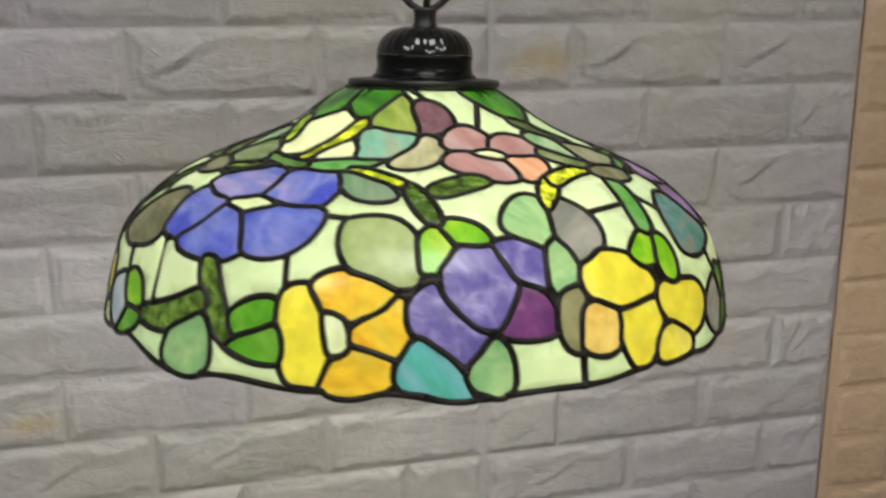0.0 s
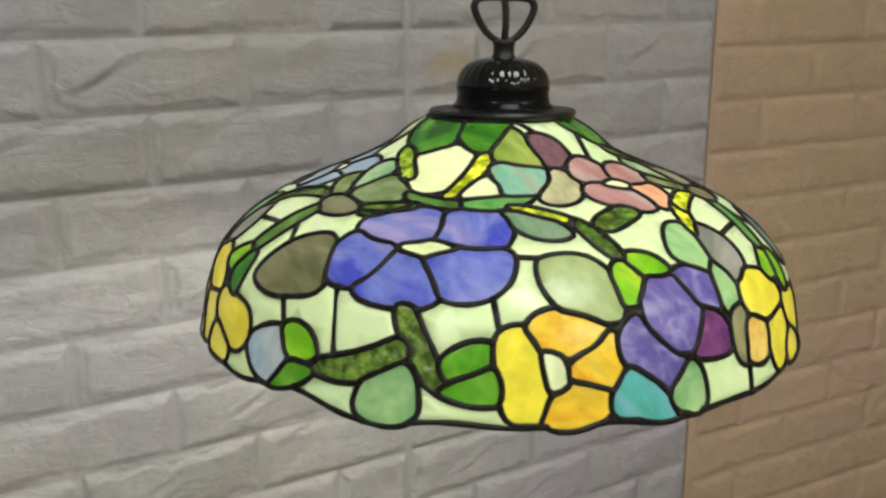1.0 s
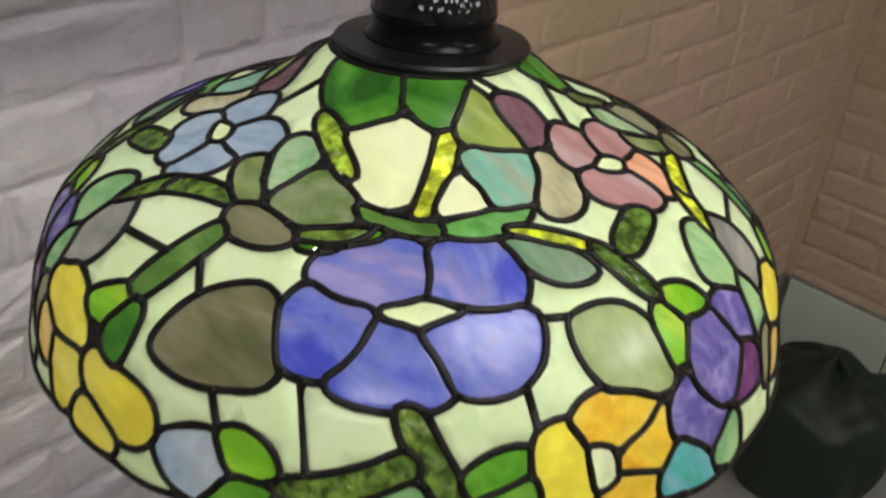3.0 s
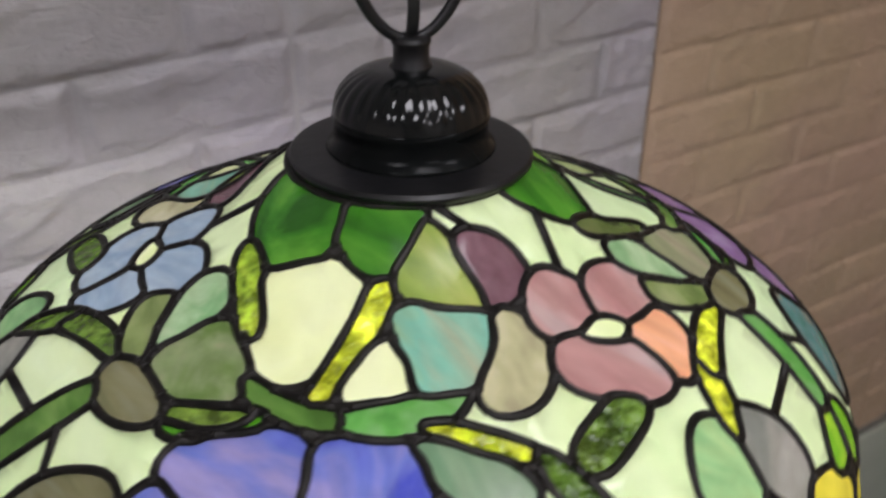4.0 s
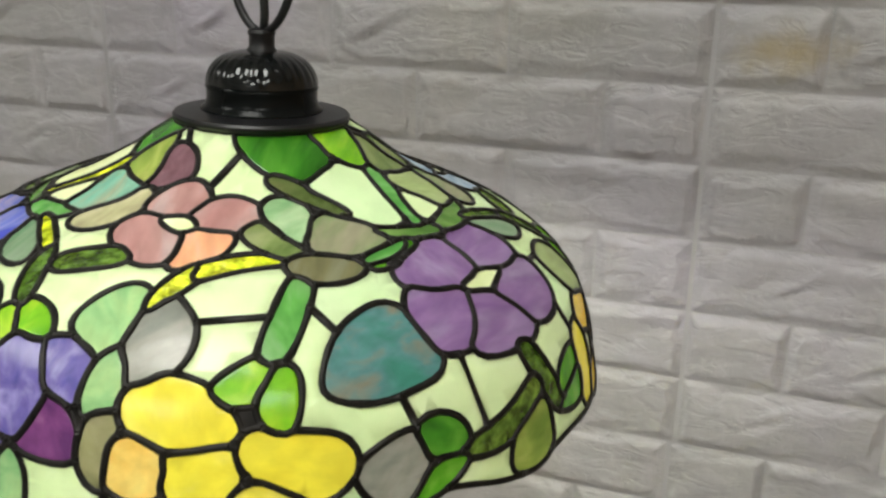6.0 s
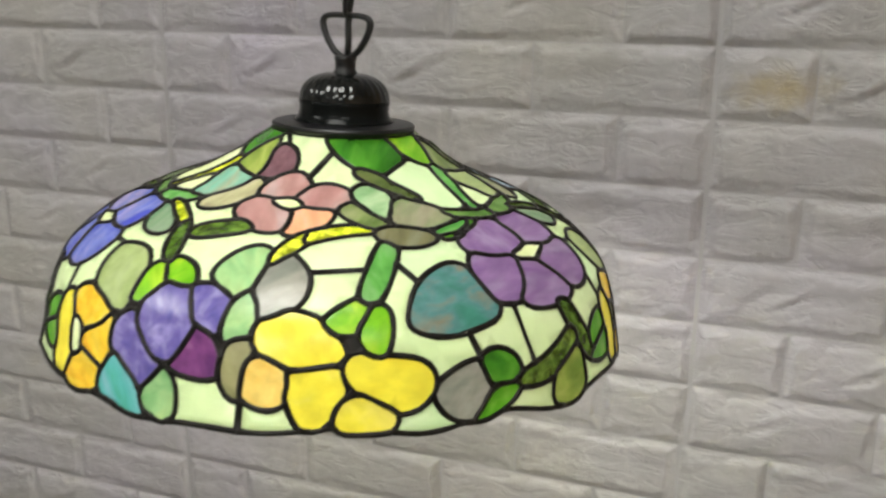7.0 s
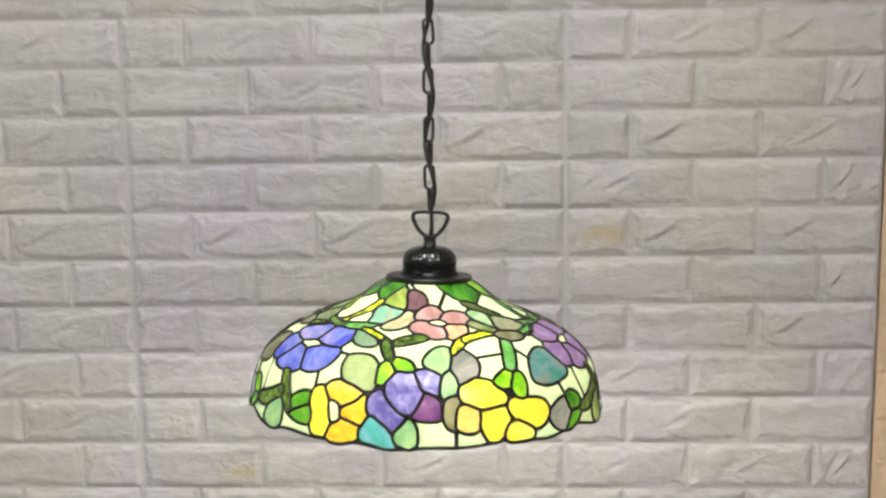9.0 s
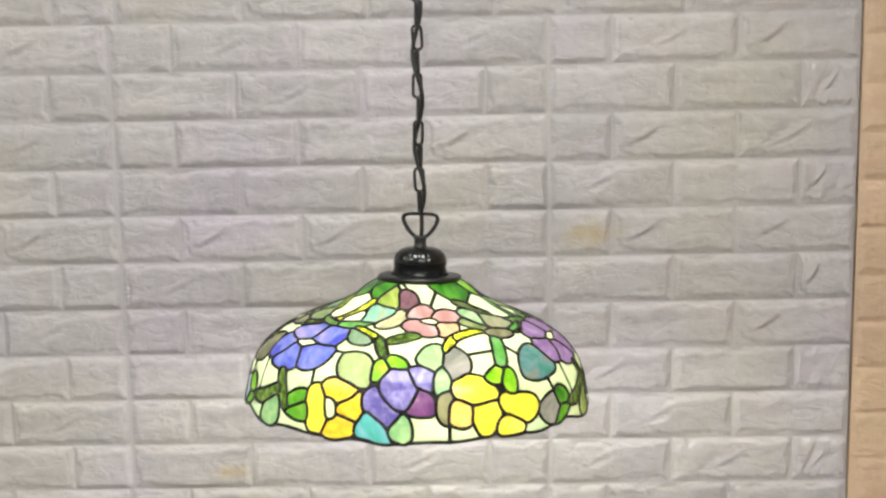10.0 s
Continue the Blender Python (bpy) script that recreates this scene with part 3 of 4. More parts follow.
def build_shade():
    verts, edges, faces, colours, outlines = [], [], [], [], []
    rng = random.Random(5)

    def add(poly):
        i0 = len(verts)
        if sum(a[0] * b[1] - a[1] * b[0] for a, b in zip(poly, poly[1:] + poly[:1])) < 0 and len(poly) > 2:
            poly = poly[::-1]
        verts.extend(Vector((u * STEP, s)) for u, s in poly)
        return list(range(i0, len(verts)))

    swing = ((3, .0014, .0005), (6, -.0006, .0007), (9, .0004, .0009), (12, -.0010, .0008), (15, -.0014, -.0007))
    wave = lambda u: RIM + sum(a * math.sin(radians(n * u)) + b * math.cos(radians(n * u)) for n, a, b in swing)
    lo, hi = SEAM, SEAM + 360.0
    steps = 240
    strip = [(lo + 360 * i / steps, 0.0) for i in range(steps + 1)] + [(hi - 360 * i / steps, wave(hi - 360 * i / steps)) for i in range(steps + 1)]
    def ring(poly):
        ids = add(poly)
        edges.extend((ids[i - 1], ids[i]) for i in range(len(ids)))
        outlines.append(np.array([(verts[i].x, verts[i].y) for i in ids]))

    ring(strip)
    colours.append(None)
    # wide outlines close the small gaps between neighbours; the true outlines lie over them
    owners = [0]
    for layer in (0, 1):
        for pi, entry in enumerate(PIECES):
            cols = entry[2]
            for turn in range(0, 7):
                poly = [(u + TURNS[turn], min(max(s, 0.0), RIM + (0.0055 if layer else 0.0))) for u, s in entry[layer]]
                us = [p[0] for p in poly]
                if max(us) < lo or min(us) > hi:
                    continue
                poly = [(min(max(u, lo), hi), s) for u, s in poly]
                clean = [p for i, p in enumerate(poly) if (abs(p[0] - poly[i - 1][0]) + 300 * abs(p[1] - poly[i - 1][1])) > 1e-3]
                if len(clean) > 3:
                    ring(clean)
                    colours.append(cols[turn % 3] if len(cols) > 1 else cols[0])
                    owners.append(1 + pi * 10 + turn)
    first_cut = len(edges)
    for u0, s0, u1, s1 in CUTS:
        for turn in range(0, 7):
            a, b = u0 + TURNS[turn], u1 + TURNS[turn]
            if min(a, b) > lo and max(a, b) < hi:
                i = add([(a, s0), (b, s1)])
                edges.append((i[0], i[1]))
    n_ring = 24
    for j in range(n_ring):
        s = RIM * (j + 0.5) / n_ring
        m = max(24, int(2 * math.pi * radius_at(s) / 0.0085))
        for i in range(m):
            verts.append(Vector(((lo + 360 * (i + 0.5 * (j % 2)) / m) * STEP, s)))
    v, e, f, ov, oe, of = delaunay_2d_cdt(verts, edges, [], 0, 1e-6)
    cut_edges = {tuple(sorted(e[i])) for i, src in enumerate(oe) if any(k >= first_cut for k in src)}
    # the uppermost outline that holds a triangle's middle owns it
    mid = np.array([[(v[t[0]].x + v[t[1]].x + v[t[2]].x) / 3, (v[t[0]].y + v[t[1]].y + v[t[2]].y) / 3] for t in f])
    label = np.full(len(f), -1)
    for li, poly in enumerate(outlines):
        low, high = poly.min(0), poly.max(0)
        near = np.where((mid >= low).all(1) & (mid <= high).all(1))[0]
        if not len(near):
            continue
        px, py = mid[near, 0], mid[near, 1]
        inside = np.zeros(len(near), bool)
        for (x1, y1), (x2, y2) in zip(poly, np.roll(poly, -1, 0)):
            if y1 != y2:
                inside ^= ((y1 > py) != (y2 > py)) & (px < (x2 - x1) * (py - y1) / (y2 - y1) + x1)
        label[near[inside]] = owners[li]
    label = label.tolist()
    colour_of = dict(zip(owners, colours))
    owner = {}
    for fi, tri in enumerate(f):
        for i in range(3):
            owner.setdefault(tuple(sorted((tri[i], tri[(i + 1) % 3]))), []).append(fi)
    comp = [-1] * len(f)
    groups = []
    for fi in range(len(f)):
        if comp[fi] >= 0 or label[fi] < 0:
            continue
        comp[fi] = len(groups)
        stack, members = [fi], []
        while stack:
            g = stack.pop()
            members.append(g)
            tri = f[g]
            for i in range(3):
                key = tuple(sorted((tri[i], tri[(i + 1) % 3])))
                if label[g] == 0 and key in cut_edges:
                    continue
                for h in owner[key]:
                    if comp[h] < 0 and label[h] == label[g]:
                        comp[h] = len(groups)
                        stack.append(h)
        groups.append(members)

    def area(g):
        return sum(abs((v[f[i][1]] - v[f[i][0]]).cross(v[f[i][2]] - v[f[i][0]])) / 2 for i in g)

    # slivers become solder
    areas = [area(g) for g in groups]
    sliver = [a < 4.0e-5 for a in areas]
    pane_count = 0
    for gi, members in enumerate(groups):
        if sliver[gi]:
            continue
        lab = label[members[0]]
        name = colour_of[lab] or rng.choice(("white", "white", "white_green", "white", "white_yellow"))
        ids = sorted({i for m in members for i in f[m]})
        pos = {i: on_shade(v[i].x / STEP, v[i].y) for i in ids}
        c = sum(pos.values(), Vector()) / len(pos)
        nrm = Vector()
        for m in members:
            a, b, d = (pos[i] for i in f[m])
            nrm += (b - a).cross(d - a)
        nrm.normalize()
        if nrm.dot(Vector((c.x, c.y, 0.05))) < 0:
            nrm.negate()
        wide = max((p - c).length for p in pos.values())
        flat = 0.25 if wide < 0.015 else 0.0
        for i in ids:
            pos[i] = pos[i] - nrm * ((pos[i] - c).dot(nrm) * flat)
        bm = bmesh.new()
        top = {i: bm.verts.new(pos[i]) for i in ids}
        bot = {i: bm.verts.new(pos[i] - nrm * 0.0028) for i in ids}
        rim_edges = {}
        for m in members:
            tri = f[m]
            a, b, d = (pos[i] for i in tri)
            order = tri if (b - a).cross(d - a).dot(nrm) > 0 else tri[::-1]
            bm.faces.new([top[i] for i in order]).smooth = True
            inner = bm.faces.new([bot[i] for i in order[::-1]])
            inner.material_index = 1
            for i in range(3):
                key = (order[i], order[(i + 1) % 3])
                if key[::-1] in rim_edges:
                    del rim_edges[key[::-1]]
                else:
                    rim_edges[key] = 1
        for a, b in rim_edges:
            q = bm.faces.new((top[b], top[a], bot[a], bot[b]))
            q.material_index = 1
        me = mesh_of("pane", bm, GLASS[name])
        me.materials.append(clear_back)
        ob = new("pane", me)
        ob.parent = shade
        pane_count += 1

    # solder lines along every border between panes
    line_edges = {}
    for key, fs in owner.items():
        cs = {comp[i] for i in fs}
        if len(fs) == 1 and cs == {-1}:
            continue
        if len(cs) > 1 or (len(fs) == 1):
            line_edges[key] = max(len([1 for i in fs if comp[i] >= 0 and sliver[comp[i]]]), 0)
    nodes = {}
    for a, b in line_edges:
        nodes.setdefault(a, []).append(b)
        nodes.setdefault(b, []).append(a)
    chains, seen = [], set()

    def run(a, b):
        chain = [a, b]
        seen.add(tuple(sorted((a, b))))
        while len(nodes[chain[-1]]) == 2:
            nxt = [x for x in nodes[chain[-1]] if x != chain[-2]]
            if not nxt or tuple(sorted((chain[-1], nxt[0]))) in seen:
                break
            seen.add(tuple(sorted((chain[-1], nxt[0]))))
            chain.append(nxt[0])
        return chain

    for a in nodes:
        if len(nodes[a]) != 2:
            for b in nodes[a]:
                if tuple(sorted((a, b))) not in seen:
                    chains.append(run(a, b))
    for a in nodes:
        for b in nodes[a]:
            if tuple(sorted((a, b))) not in seen:
                chains.append(run(a, b))
    vs, fsx = [], []
    section = [(-1.0, -0.9), (-0.85, 0.25), (-0.4, 0.72), (0.4, 0.72), (0.85, 0.25), (1.0, -0.9)]
    for chain in chains:
        pts2 = [v[i] for i in chain]
        keep = [pts2[0]]
        for p in pts2[1:-1]:
            if (p - keep[-1]).length > 0.0022:
                keep.append(p)
        keep.append(pts2[-1])
        if len(keep) > 3:
            sm = [keep[0]] + [(keep[i - 1] + 2 * keep[i] + keep[i + 1]) / 4 for i in range(1, len(keep) - 1)] + [keep[-1]]
            keep = sm
        p3 = [on_shade(p.x / STEP, p.y) for p in keep]
        n3 = [(on_shade(p.x / STEP, p.y, 0.002) - q).normalized() for p, q in zip(keep, p3)]
        base = len(vs)
        for i, p in enumerate(p3):
            d = (p3[min(i + 1, len(p3) - 1)] - p3[max(i - 1, 0)])
            if d.length < 1e-7:
                d = Vector((0, 0, 1))
            d.normalize()
            side = d.cross(n3[i]).normalized()
            wob = 1 + 0.22 * noise.noise(p * 130)
            grow = 0.0008 if i in (0, len(p3) - 1) else 0
            half, high = LEAD_HALF * wob + grow * 0.5, 0.0016
            ext = d * (-0.0008 if i == 0 else 0.0008 if i == len(p3) - 1 else 0)
            vs.extend(p + ext + side * (half * x) + n3[i] * (high * y) for x, y in section)
        m = len(section)
        for i in range(len(p3) - 1):
            for k in range(m):
                a0, a1 = base + i * m + k, base + i * m + (k + 1) % m
                fsx.append((a0, a1, a1 + m, a0 + m))
        fsx.append(tuple(base + k for k in range(m)))
        fsx.append(tuple(base + (len(p3) - 1) * m + k for k in range(m))[::-1])
    # slivers filled flush with solder
    for gi, members in enumerate(groups):
        if sliver[gi]:
            for mtri in members:
                b0 = len(vs)
                vs.extend(on_shade(v[i].x / STEP, v[i].y, 0.0008) for i in f[mtri])
                fsx.append((b0, b0 + 1, b0 + 2))
    me = bpy.data.meshes.new("solder")
    me.from_pydata([tuple(p) for p in vs], [], fsx)
    me.materials.append(lead)
    me.shade_smooth()
    ob = new("solder", me)
    ob.parent = shade
    tagged(ob, "dark patinated solder between the glass pieces")
    return pane_count


HEART = -46.7
TURNS = [120.0 * k for k in range(7)]
SEAM = 225.0  # the pattern is cut open at the back
LEAD_HALF = 0.00168
shade = empty("shade")
shade.parent = lamp
tagged(shade, "domed stained glass shade with scalloped rim")
build_shade()

CAP = Vector((.0012, -.0020, .0005))      # the fittings sit a little off the shade's middle

# black disc, canopy cup with fluted dome, neck and loop
zt = 0.001
cap = part("cap_disc", lathe(bmesh.new(), [(0.004, zt + .001), (.0445, zt - .001), (.0458, zt + .0005), (.0461, zt + .002), (.0450, zt + .0034), (.030, zt + .0045), (.004, zt + .0045)], 96), black_satin, lamp, "black metal disc on top of the shade", smooth=False)
cup = part("cap_cup", lathe(bmesh.new(), [(.004, .0045), (.0312, .0045), (.0318, .0055), (.0314, .0068), (.0296, .0080), (.0286, .0120), (.0287, .0165), (.0294, .0182), (.0285, .0195)], 96), black_enamel, lamp, "black cup under the fluted dome", smooth=True)
dome_rings = []
for i in range(19):
    a = radians(5 + 85 * i / 18)
    dome_rings.append((.0070 + .0222 * math.cos(a) ** 0.85 if i < 18 else .0070, .0180 + .0195 * math.sin(a)))
dome = part("cap_dome", lathe(bmesh.new(), dome_rings, 192, flute=lambda i, a: (0.00075 * math.sin(math.pi * min(1, i / 14)) * (abs(math.cos(14 * a)) - 0.5)) if i < 15 else 0), black_gloss, lamp, "fluted glossy black dome", smooth=True)
neck = part("neck", lathe(bmesh.new(), [(.0070, .0345), (.0078, .036), (.0078, .038), (.0066, .0395), (.0066, .0455), (.0072, .0465), (.0072, .048), (.0050, .0492)], 40, closed=True), black_satin, lamp, smooth=True)
loop_pts = []
for x, z in ((0.002, .0475), (.0075, .051), (.0125, .0575), (.0163, .066), (.0168, .0715), (.0140, .0745), (.0070, .0755), (0, .0752), (-.0070, .0755), (-.0140, .0745), (-.0168, .0715), (-.0163, .066), (-.0125, .0575), (-.0075, .051), (-.002, .0475)):
    loop_pts.append(Vector((x, z)))
lp3 = [Vector((p.x, 0, p.y)) for p in catmull(loop_pts, 5)]
loop_ob = part("hanging_loop", tube(bmesh.new(), lp3, .0021, 10), black_satin, lamp, "black heart-shaped wire loop", smooth=True)
loop_ob.rotation_euler.z = radians(-14)
loop_ob.scale.x = 1.14

for ob in (cap, cup, dome, neck, loop_ob):
    ob.location = CAP
    ob.scale.z = .94
LOOP_TOP = LAMP_POSE @ (CAP + Vector((0, 0, .0705)))

# bulb inside the shade
for k in range(3):
    a = radians(120 * k + 40)
    bulb = part("bulb", lathe(bmesh.new(), [(.003, .022), (.012, .020), (.019, .012), (.022, 0), (.020, -.010), (.013, -.018), (.003, -.022)], 28, closed=True), lamp_white, lamp, "glowing white globe bulb", smooth=True)
    bulb.location = (.072 * math.cos(a), .072 * math.sin(a), -.110)
    part("bulb_arm", tube(bmesh.new(), [(.012 * math.cos(a), .012 * math.sin(a), -.045), (.04 * math.cos(a), .04 * math.sin(a), -.062), (.066 * math.cos(a), .066 * math.sin(a), -.082), (.072 * math.cos(a), .072 * math.sin(a), -.090)], .006, 10), black_satin, lamp, smooth=True)
part("bulb_socket", lathe(bmesh.new(), [(.004, -.002), (.019, -.002), (.019, -.040), (.015, -.054), (.004, -.054)], 32), black_satin, lamp)

# chain up to the ceiling, with the cord woven through it
chain_top = ROOM_H
link_l, link_w, wire = 0.0290, 0.0132, 0.0017


def link_mesh():
    pts = []
    hw, hl = link_w / 2 - wire, link_l / 2 - wire
    for k in range(24):
        a = 2 * math.pi * k / 24
        pts.append((hw * math.cos(a), 0, (hl - hw) * (1 if math.sin(a) > 0 else -1) * (1 if abs(math.sin(a)) > 1e-6 else 0) + hw * math.sin(a)))
    return mesh_of("chain_link", tube(bmesh.new(), pts, wire, 8, loop=True), black_satin, smooth=True)


chain = tagged(empty("hanging_chain", *LOOP_TOP), "black metal chain with a black cord woven through it", "chain")
lm = link_mesh()
pitch = link_l - 2 * wire - .0004
z, i = link_l / 2 - wire * 1.2, 0
rr = random.Random(3)
while LOOP_TOP.z + z + link_l / 2 < chain_top - .01:
    ob = new("chain_link", lm)
    ob.parent = chain
    ob.location = (rr.uniform(-.0006, .0006), rr.uniform(-.0006, .0006), z)
    ob.rotation_euler = (radians(rr.uniform(-3, 3)), radians(rr.uniform(-4, 4)), radians((20 if i % 2 else 105) + rr.uniform(-14, 14)))
    z += pitch
    i += 1
cord_pts = [(0, 0, -.026)]
for k in range(1, 120):
    zz = -.026 + k * (chain_top - LOOP_TOP.z + .02) / 119
    cord_pts.append((.0050 * math.sin(zz * 64) if zz > 0 else 0.001, .0030 * math.cos(zz * 64 + .6) if zz > 0 else 0, zz))
part("cord", tube(bmesh.new(), cord_pts, .0023, 8), cord_black, chain, "black electric cord", smooth=True)
rose = tagged(part("ceiling_rose", lathe(bmesh.new(), [(.05, 0), (.05, -.012), (.042, -.022), (.01, -.026)], 48, closed=True), black_satin, smooth=True), "round black metal ceiling rose holding the chain", "ceiling rose")
rose.location = (LOOP_TOP.x, LOOP_TOP.y, ROOM_H)

# ---- small things on and by the tan walls ----
hook = tagged(empty("wall_hook"), "small pale green plastic hook stuck on the tan wall", "wall hook")
hook.matrix_world = T_NORTH @ pose(.483, 0, 1.57)
pale_green = plain("pale_green_plastic", (0.42, 0.50, 0.36), rough=0.35, vary=0.1, scale=60)
dark_hole = plain("dark_brown_plastic", (0.03, 0.022, 0.016), rough=0.5, vary=0.3, scale=60)
brown_wood = plain("dark_brown_wood", (0.085, 0.045, 0.024), rough=0.45, vary=0.35, scale=30, bump=0.2)
part("back_plate", box(bmesh.new(), -.013, .013, -.008, -.001, -.016, .016, bevel=.003), pale_green, hook)
part("prong", tube(bmesh.new(), [(0, -.008, .004), (0, -.014, -.006), (0, -.02, -.013), (0, -.027, -.013), (0, -.030, -.005)], .0035, 8), dark_hole, hook, "dark bent prong", smooth=True)
peg = tagged(part("wall_peg", tube(bmesh.new(), [(0, 0, 0), (.004, -.014, .010), (.012, -.022, .026)], .008, 10), dark_hole, smooth=True), "small dark peg sticking out of the tan wall", "peg")
peg.matrix_world = T_NORTH @ pose(1.172, 0, 1.188)
plaque = tagged(part("wooden_knob", lathe(bmesh.new(), [(.002, .05), (.03, .045), (.052, .03), (.058, .012), (.055, 0)], 40), brown_wood, smooth=True), "round dark brown wooden knob on the tan wall", "wall knob")
plaque.matrix_world = T_NORTH @ pose(1.085, .0, 1.505, 90, 0, 0)


def crumpled_sack():
    """A slumped sack: folded sides, ragged gathered top that falls away to one side."""
    bm = bmesh.new()
    rings, around = 26, 72
    off = Vector((4.2, 7.7, 1.3))
    grid = []
    for j in range(rings + 1):
        t = j / rings
        row = []
        for i in range(around):
            a = 2 * math.pi * i / around
            d = Vector((math.cos(a), math.sin(a), 0))
            fold = 0.035 * math.sin(7 * a + 3 * t + 1.5 * math.sin(3 * a)) * min(1, 3 * t) + 0.05 * noise.noise(d * 2.2 + Vector((0, 0, t * 3)) + off)
            if t < 0.75:
                r, z = 0.17 + 0.03 * math.sin(t * 3.6), 0.27 * t / 0.75
            else:
                u = (t - 0.75) / 0.25
                r, z = (0.18 * (1 - u) ** 0.7 + 0.004), 0.27 + 0.05 * u
            z *= 1 - 0.16 * d.x * t + 0.14 * noise.noise(d * 1.6 + off * 2)
            z += 0.018 * noise.noise(Vector((d.x * r * 22, d.y * r * 22, 5))) * min(1, 4 * t)
            row.append(bm.verts.new((d.x * r * 1.25 * (1 + fold), d.y * r * (1 + fold), max(0.0, z))))
        grid.append(row)
    for j in range(rings):
        for i in range(around):
            bm.faces.new((grid[j][i], grid[j][(i + 1) % around], grid[j + 1][(i + 1) % around], grid[j + 1][i]))
    bm.faces.new(grid[0][::-1])
    bm.faces.new(grid[-1])
    return bm


sack = tagged(empty("plastic_sack", 1.57, -.33, 0), "crumpled dark green plastic sack slumped in the corner", "sack")
part("body", crumpled_sack(), dark_green, sack, smooth=True)


# ---- foam bricks ----
ROW, UNIT = 0.0766, 0.70
GAP = 0.0006
SEAM_GAP = 0.0016


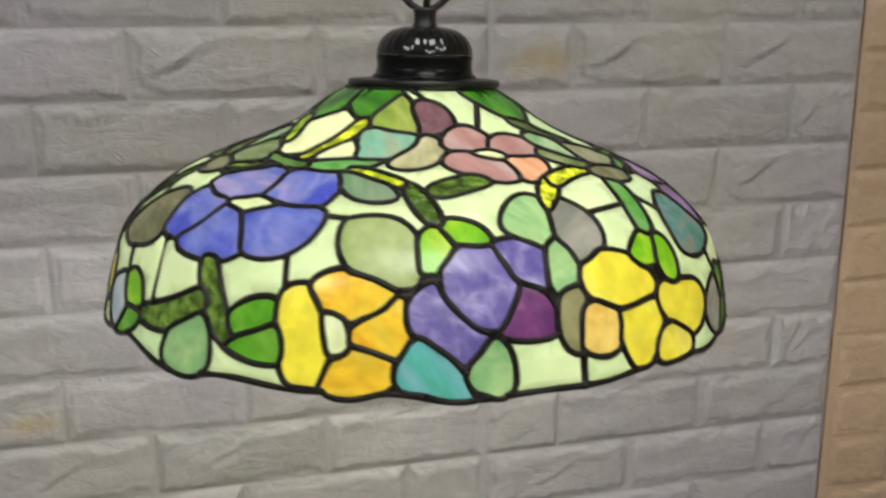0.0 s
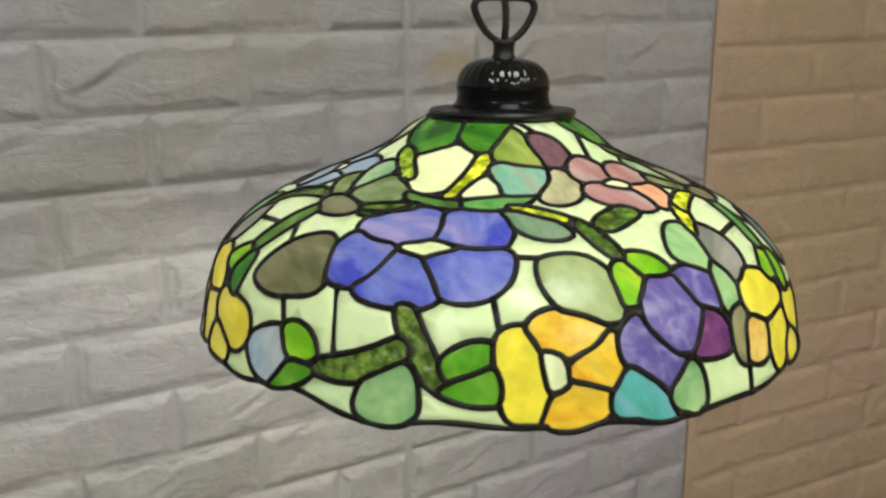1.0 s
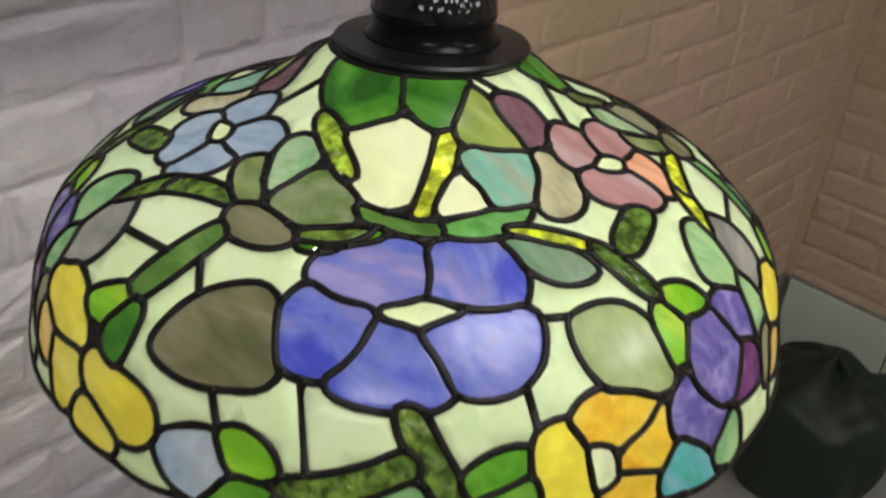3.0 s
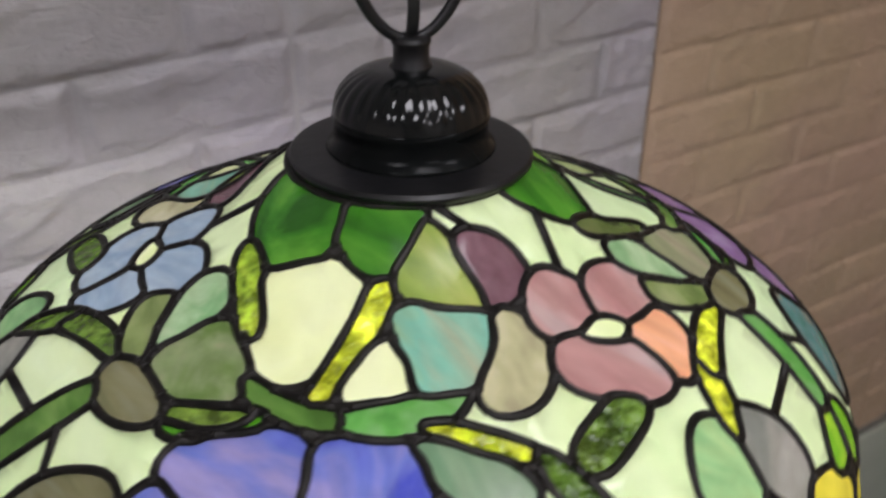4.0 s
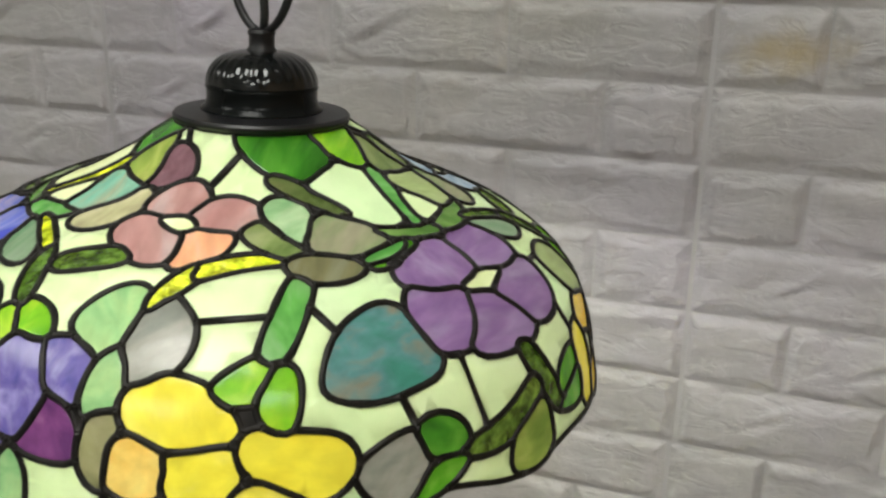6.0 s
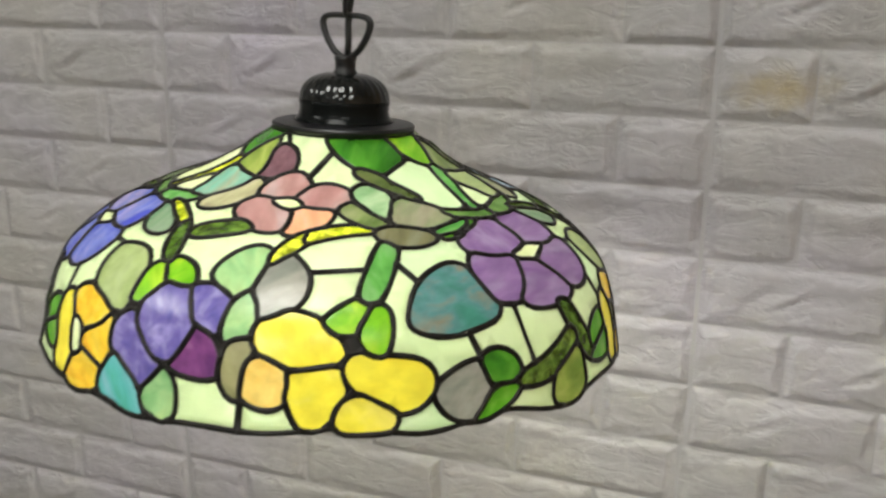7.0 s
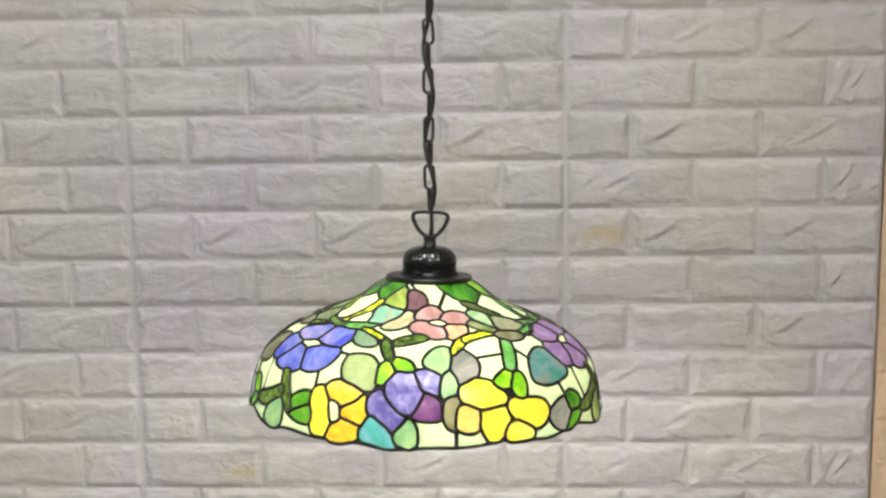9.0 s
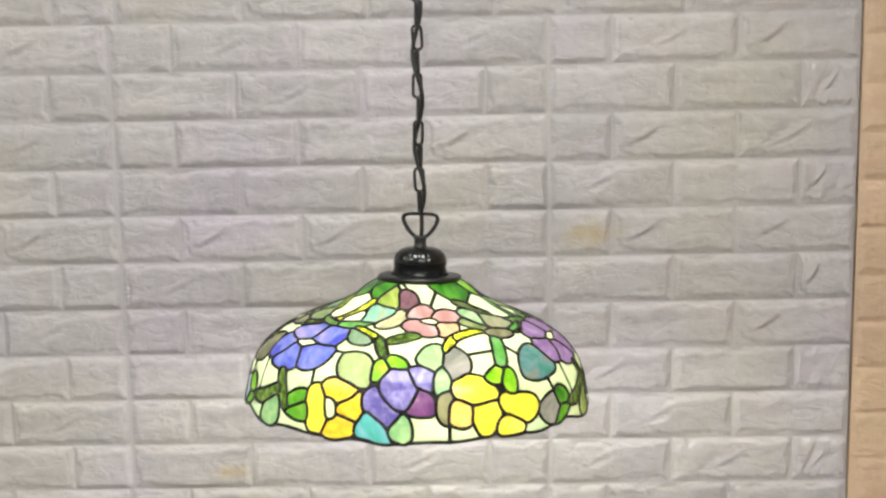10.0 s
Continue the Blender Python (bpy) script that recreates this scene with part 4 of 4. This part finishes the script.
def brick_mesh(name, width, mat, seed, scratch=False, depth=1.0):
    """A soft moulded brick: rounded edge and split-stone relief with slanting scoops."""
    height = ROW
    nx, nz = (54, 22) if width > .15 else (27, 22)
    rng = random.Random(seed)
    off = Vector((rng.uniform(-50, 50), rng.uniform(-50, 50), rng.uniform(-50, 50)))
    scoops = []
    for k in range(2 if width > .15 else 1):
        scoops.append((rng.uniform(.08, .92) * width, rng.uniform(.12, .85) * height, radians(rng.uniform(8, 42)), rng.uniform(.012, .038), rng.uniform(.0022, .004), rng.uniform(.0006, .0020)))
    if scratch:
        scoops.append((rng.uniform(.25, .55) * width, rng.uniform(.4, .65) * height, radians(28), .03, .0032, .0055))
    vs, fs = [], []

    def coord(i, n, size):
        t = i / n
        t = t - 0.07 * math.sin(2 * math.pi * t)
        return GAP + t * (size - 2 * GAP)

    for j in range(nz + 1):
        for i in range(nx + 1):
            x, z = coord(i, nx, width), coord(j, nz, height)
            ex, ez = min(x - GAP, width - GAP - x), min(z - GAP, height - GAP - z)
            edge = max(0.0, min(1.0, min(ex, ez) / .0065))
            prof = 0.5 - 0.5 * math.cos(edge * math.pi)
            # a flat split face with a ragged, chipped margin and a few crisp clefts
            p = Vector(((x * 0.92 + z * 0.38) * 20, 0, (z * 0.92 - x * 0.38) * 38)) + off
            q = Vector((x * 55, 0, z * 55)) + off
            ragged = noise.noise(q * 0.75) + 0.6 * noise.noise(q * 1.9)
            margin = .0060 + .006 * max(-0.75, ragged) + .005 * max(0.0, noise.noise(p * 0.5))
            face = max(0.0, min(1.0, (min(ex, ez) - margin) / .0045))
            face = face * face * (3 - 2 * face)
            cleft = math.tanh(7 * (noise.noise(p * 0.62 + Vector((3, 1, 7))) - 0.12))
            cleft2 = math.tanh(9 * (noise.noise(p * 1.15 + Vector((13, 5, 2))) + 0.22))
            relief = -0.0012 + 0.0030 * face + 0.0011 * cleft + 0.0008 * cleft2 + 0.0016 * noise.noise(p * 0.4) + 0.0007 * noise.noise(q * 1.6) * (1.4 - face)
            for sx, sz, ang, ln, wd, dp in scoops:
                dx, dz = x - sx, z - sz
                al = (dx * math.cos(ang) + dz * math.sin(ang)) / ln
                ac = (-dx * math.sin(ang) + dz * math.cos(ang) - 0.004 * al * al) / wd
                if abs(al) < 1.6:
                    w = math.exp(-al * al * 1.6)
                    relief += dp * w * ((-1.0 if ac < 0 else -0.25) * math.exp(-ac * ac) + 0.7 * math.exp(-(ac - 1.6) ** 2))
            y = .0066 - (.0036 + relief) * prof * depth
            vs.append((x, y, z))
    for j in range(nz):
        for i in range(nx):
            q = j * (nx + 1) + i
            fs.append((q, q + 1, q + nx + 2, q + nx + 1))
    me = bpy.data.meshes.new(name)
    me.from_pydata(vs, [], fs)
    me.materials.append(mat)
    me.shade_smooth()
    return me


GREY_LONG = [brick_mesh("brick", .2, grey_foam, 100 + k, scratch=k % 3 == 0) for k in range(10)]
GREY_HALF = [brick_mesh("half_brick", .1, grey_foam, 200 + k, scratch=False) for k in range(5)]
TAN_LONG = [brick_mesh("brick", .2, tan_foam, 300 + k, scratch=k % 3 == 0, depth=.65) for k in range(8)]
TAN_HALF = [brick_mesh("half_brick", .1, tan_foam, 400 + k, depth=.65) for k in range(4)]


def lay(parent, x0, x1, rows, z_of, longs, halves, x_shift, start=0, base=None):
    """Courses of bricks between x0 and x1; every other course starts each panel with a half brick."""
    rng = random.Random(11)
    made = 0
    for k in rows:
        z = z_of(k)
        shift = x_shift(k)
        n0 = math.floor((x0 - shift) / UNIT)
        n1 = math.ceil((x1 - shift) / UNIT)
        for n in range(n0, n1):
            left = n * UNIT + shift
            sizes = (.1, .2, .2, .2) if (k + start) % 2 == 0 else (.2, .2, .2, .1)
            x = left
            for w in sizes:
                if x > x0 - .004 and x < x1 - .02:
                    ob = new("brick", rng.choice(longs if w > .15 else halves))
                    ob.parent = parent
                    # the panels leave a narrow groove between them
                    a = x + (SEAM_GAP if x < left + .01 else 0)
                    b = min(x + w - (SEAM_GAP if x + w > left + UNIT - .01 else 0), x1)
                    ob.location = (a, 0, z)
                    ob.scale.x = (b - a) / w
                    made += 1
                x += w
    return made


Z0 = 1.594
# panels of ten courses; the upper row of panels sits a little to one side
lay(wall_north, -1.4, TAN_X - .001, range(-13, 16), lambda k: Z0 - ROW * (k + 1), GREY_LONG, GREY_HALF, lambda k: .015 if k < -4 else (-.006 if k > 5 else 0.0))
lay(wall_tan, .003, TAN_LEN - .012, range(-11, 16), lambda k: Z0 - .0385 - ROW * (k + 1), TAN_LONG, TAN_HALF, lambda k: .003 if k < 5 else .012, start=1)
lay(wall_east, .014, 2.0, range(-11, 16), lambda k: Z0 - .0385 - ROW * (k + 1), TAN_LONG, TAN_HALF, lambda k: .014, start=0)
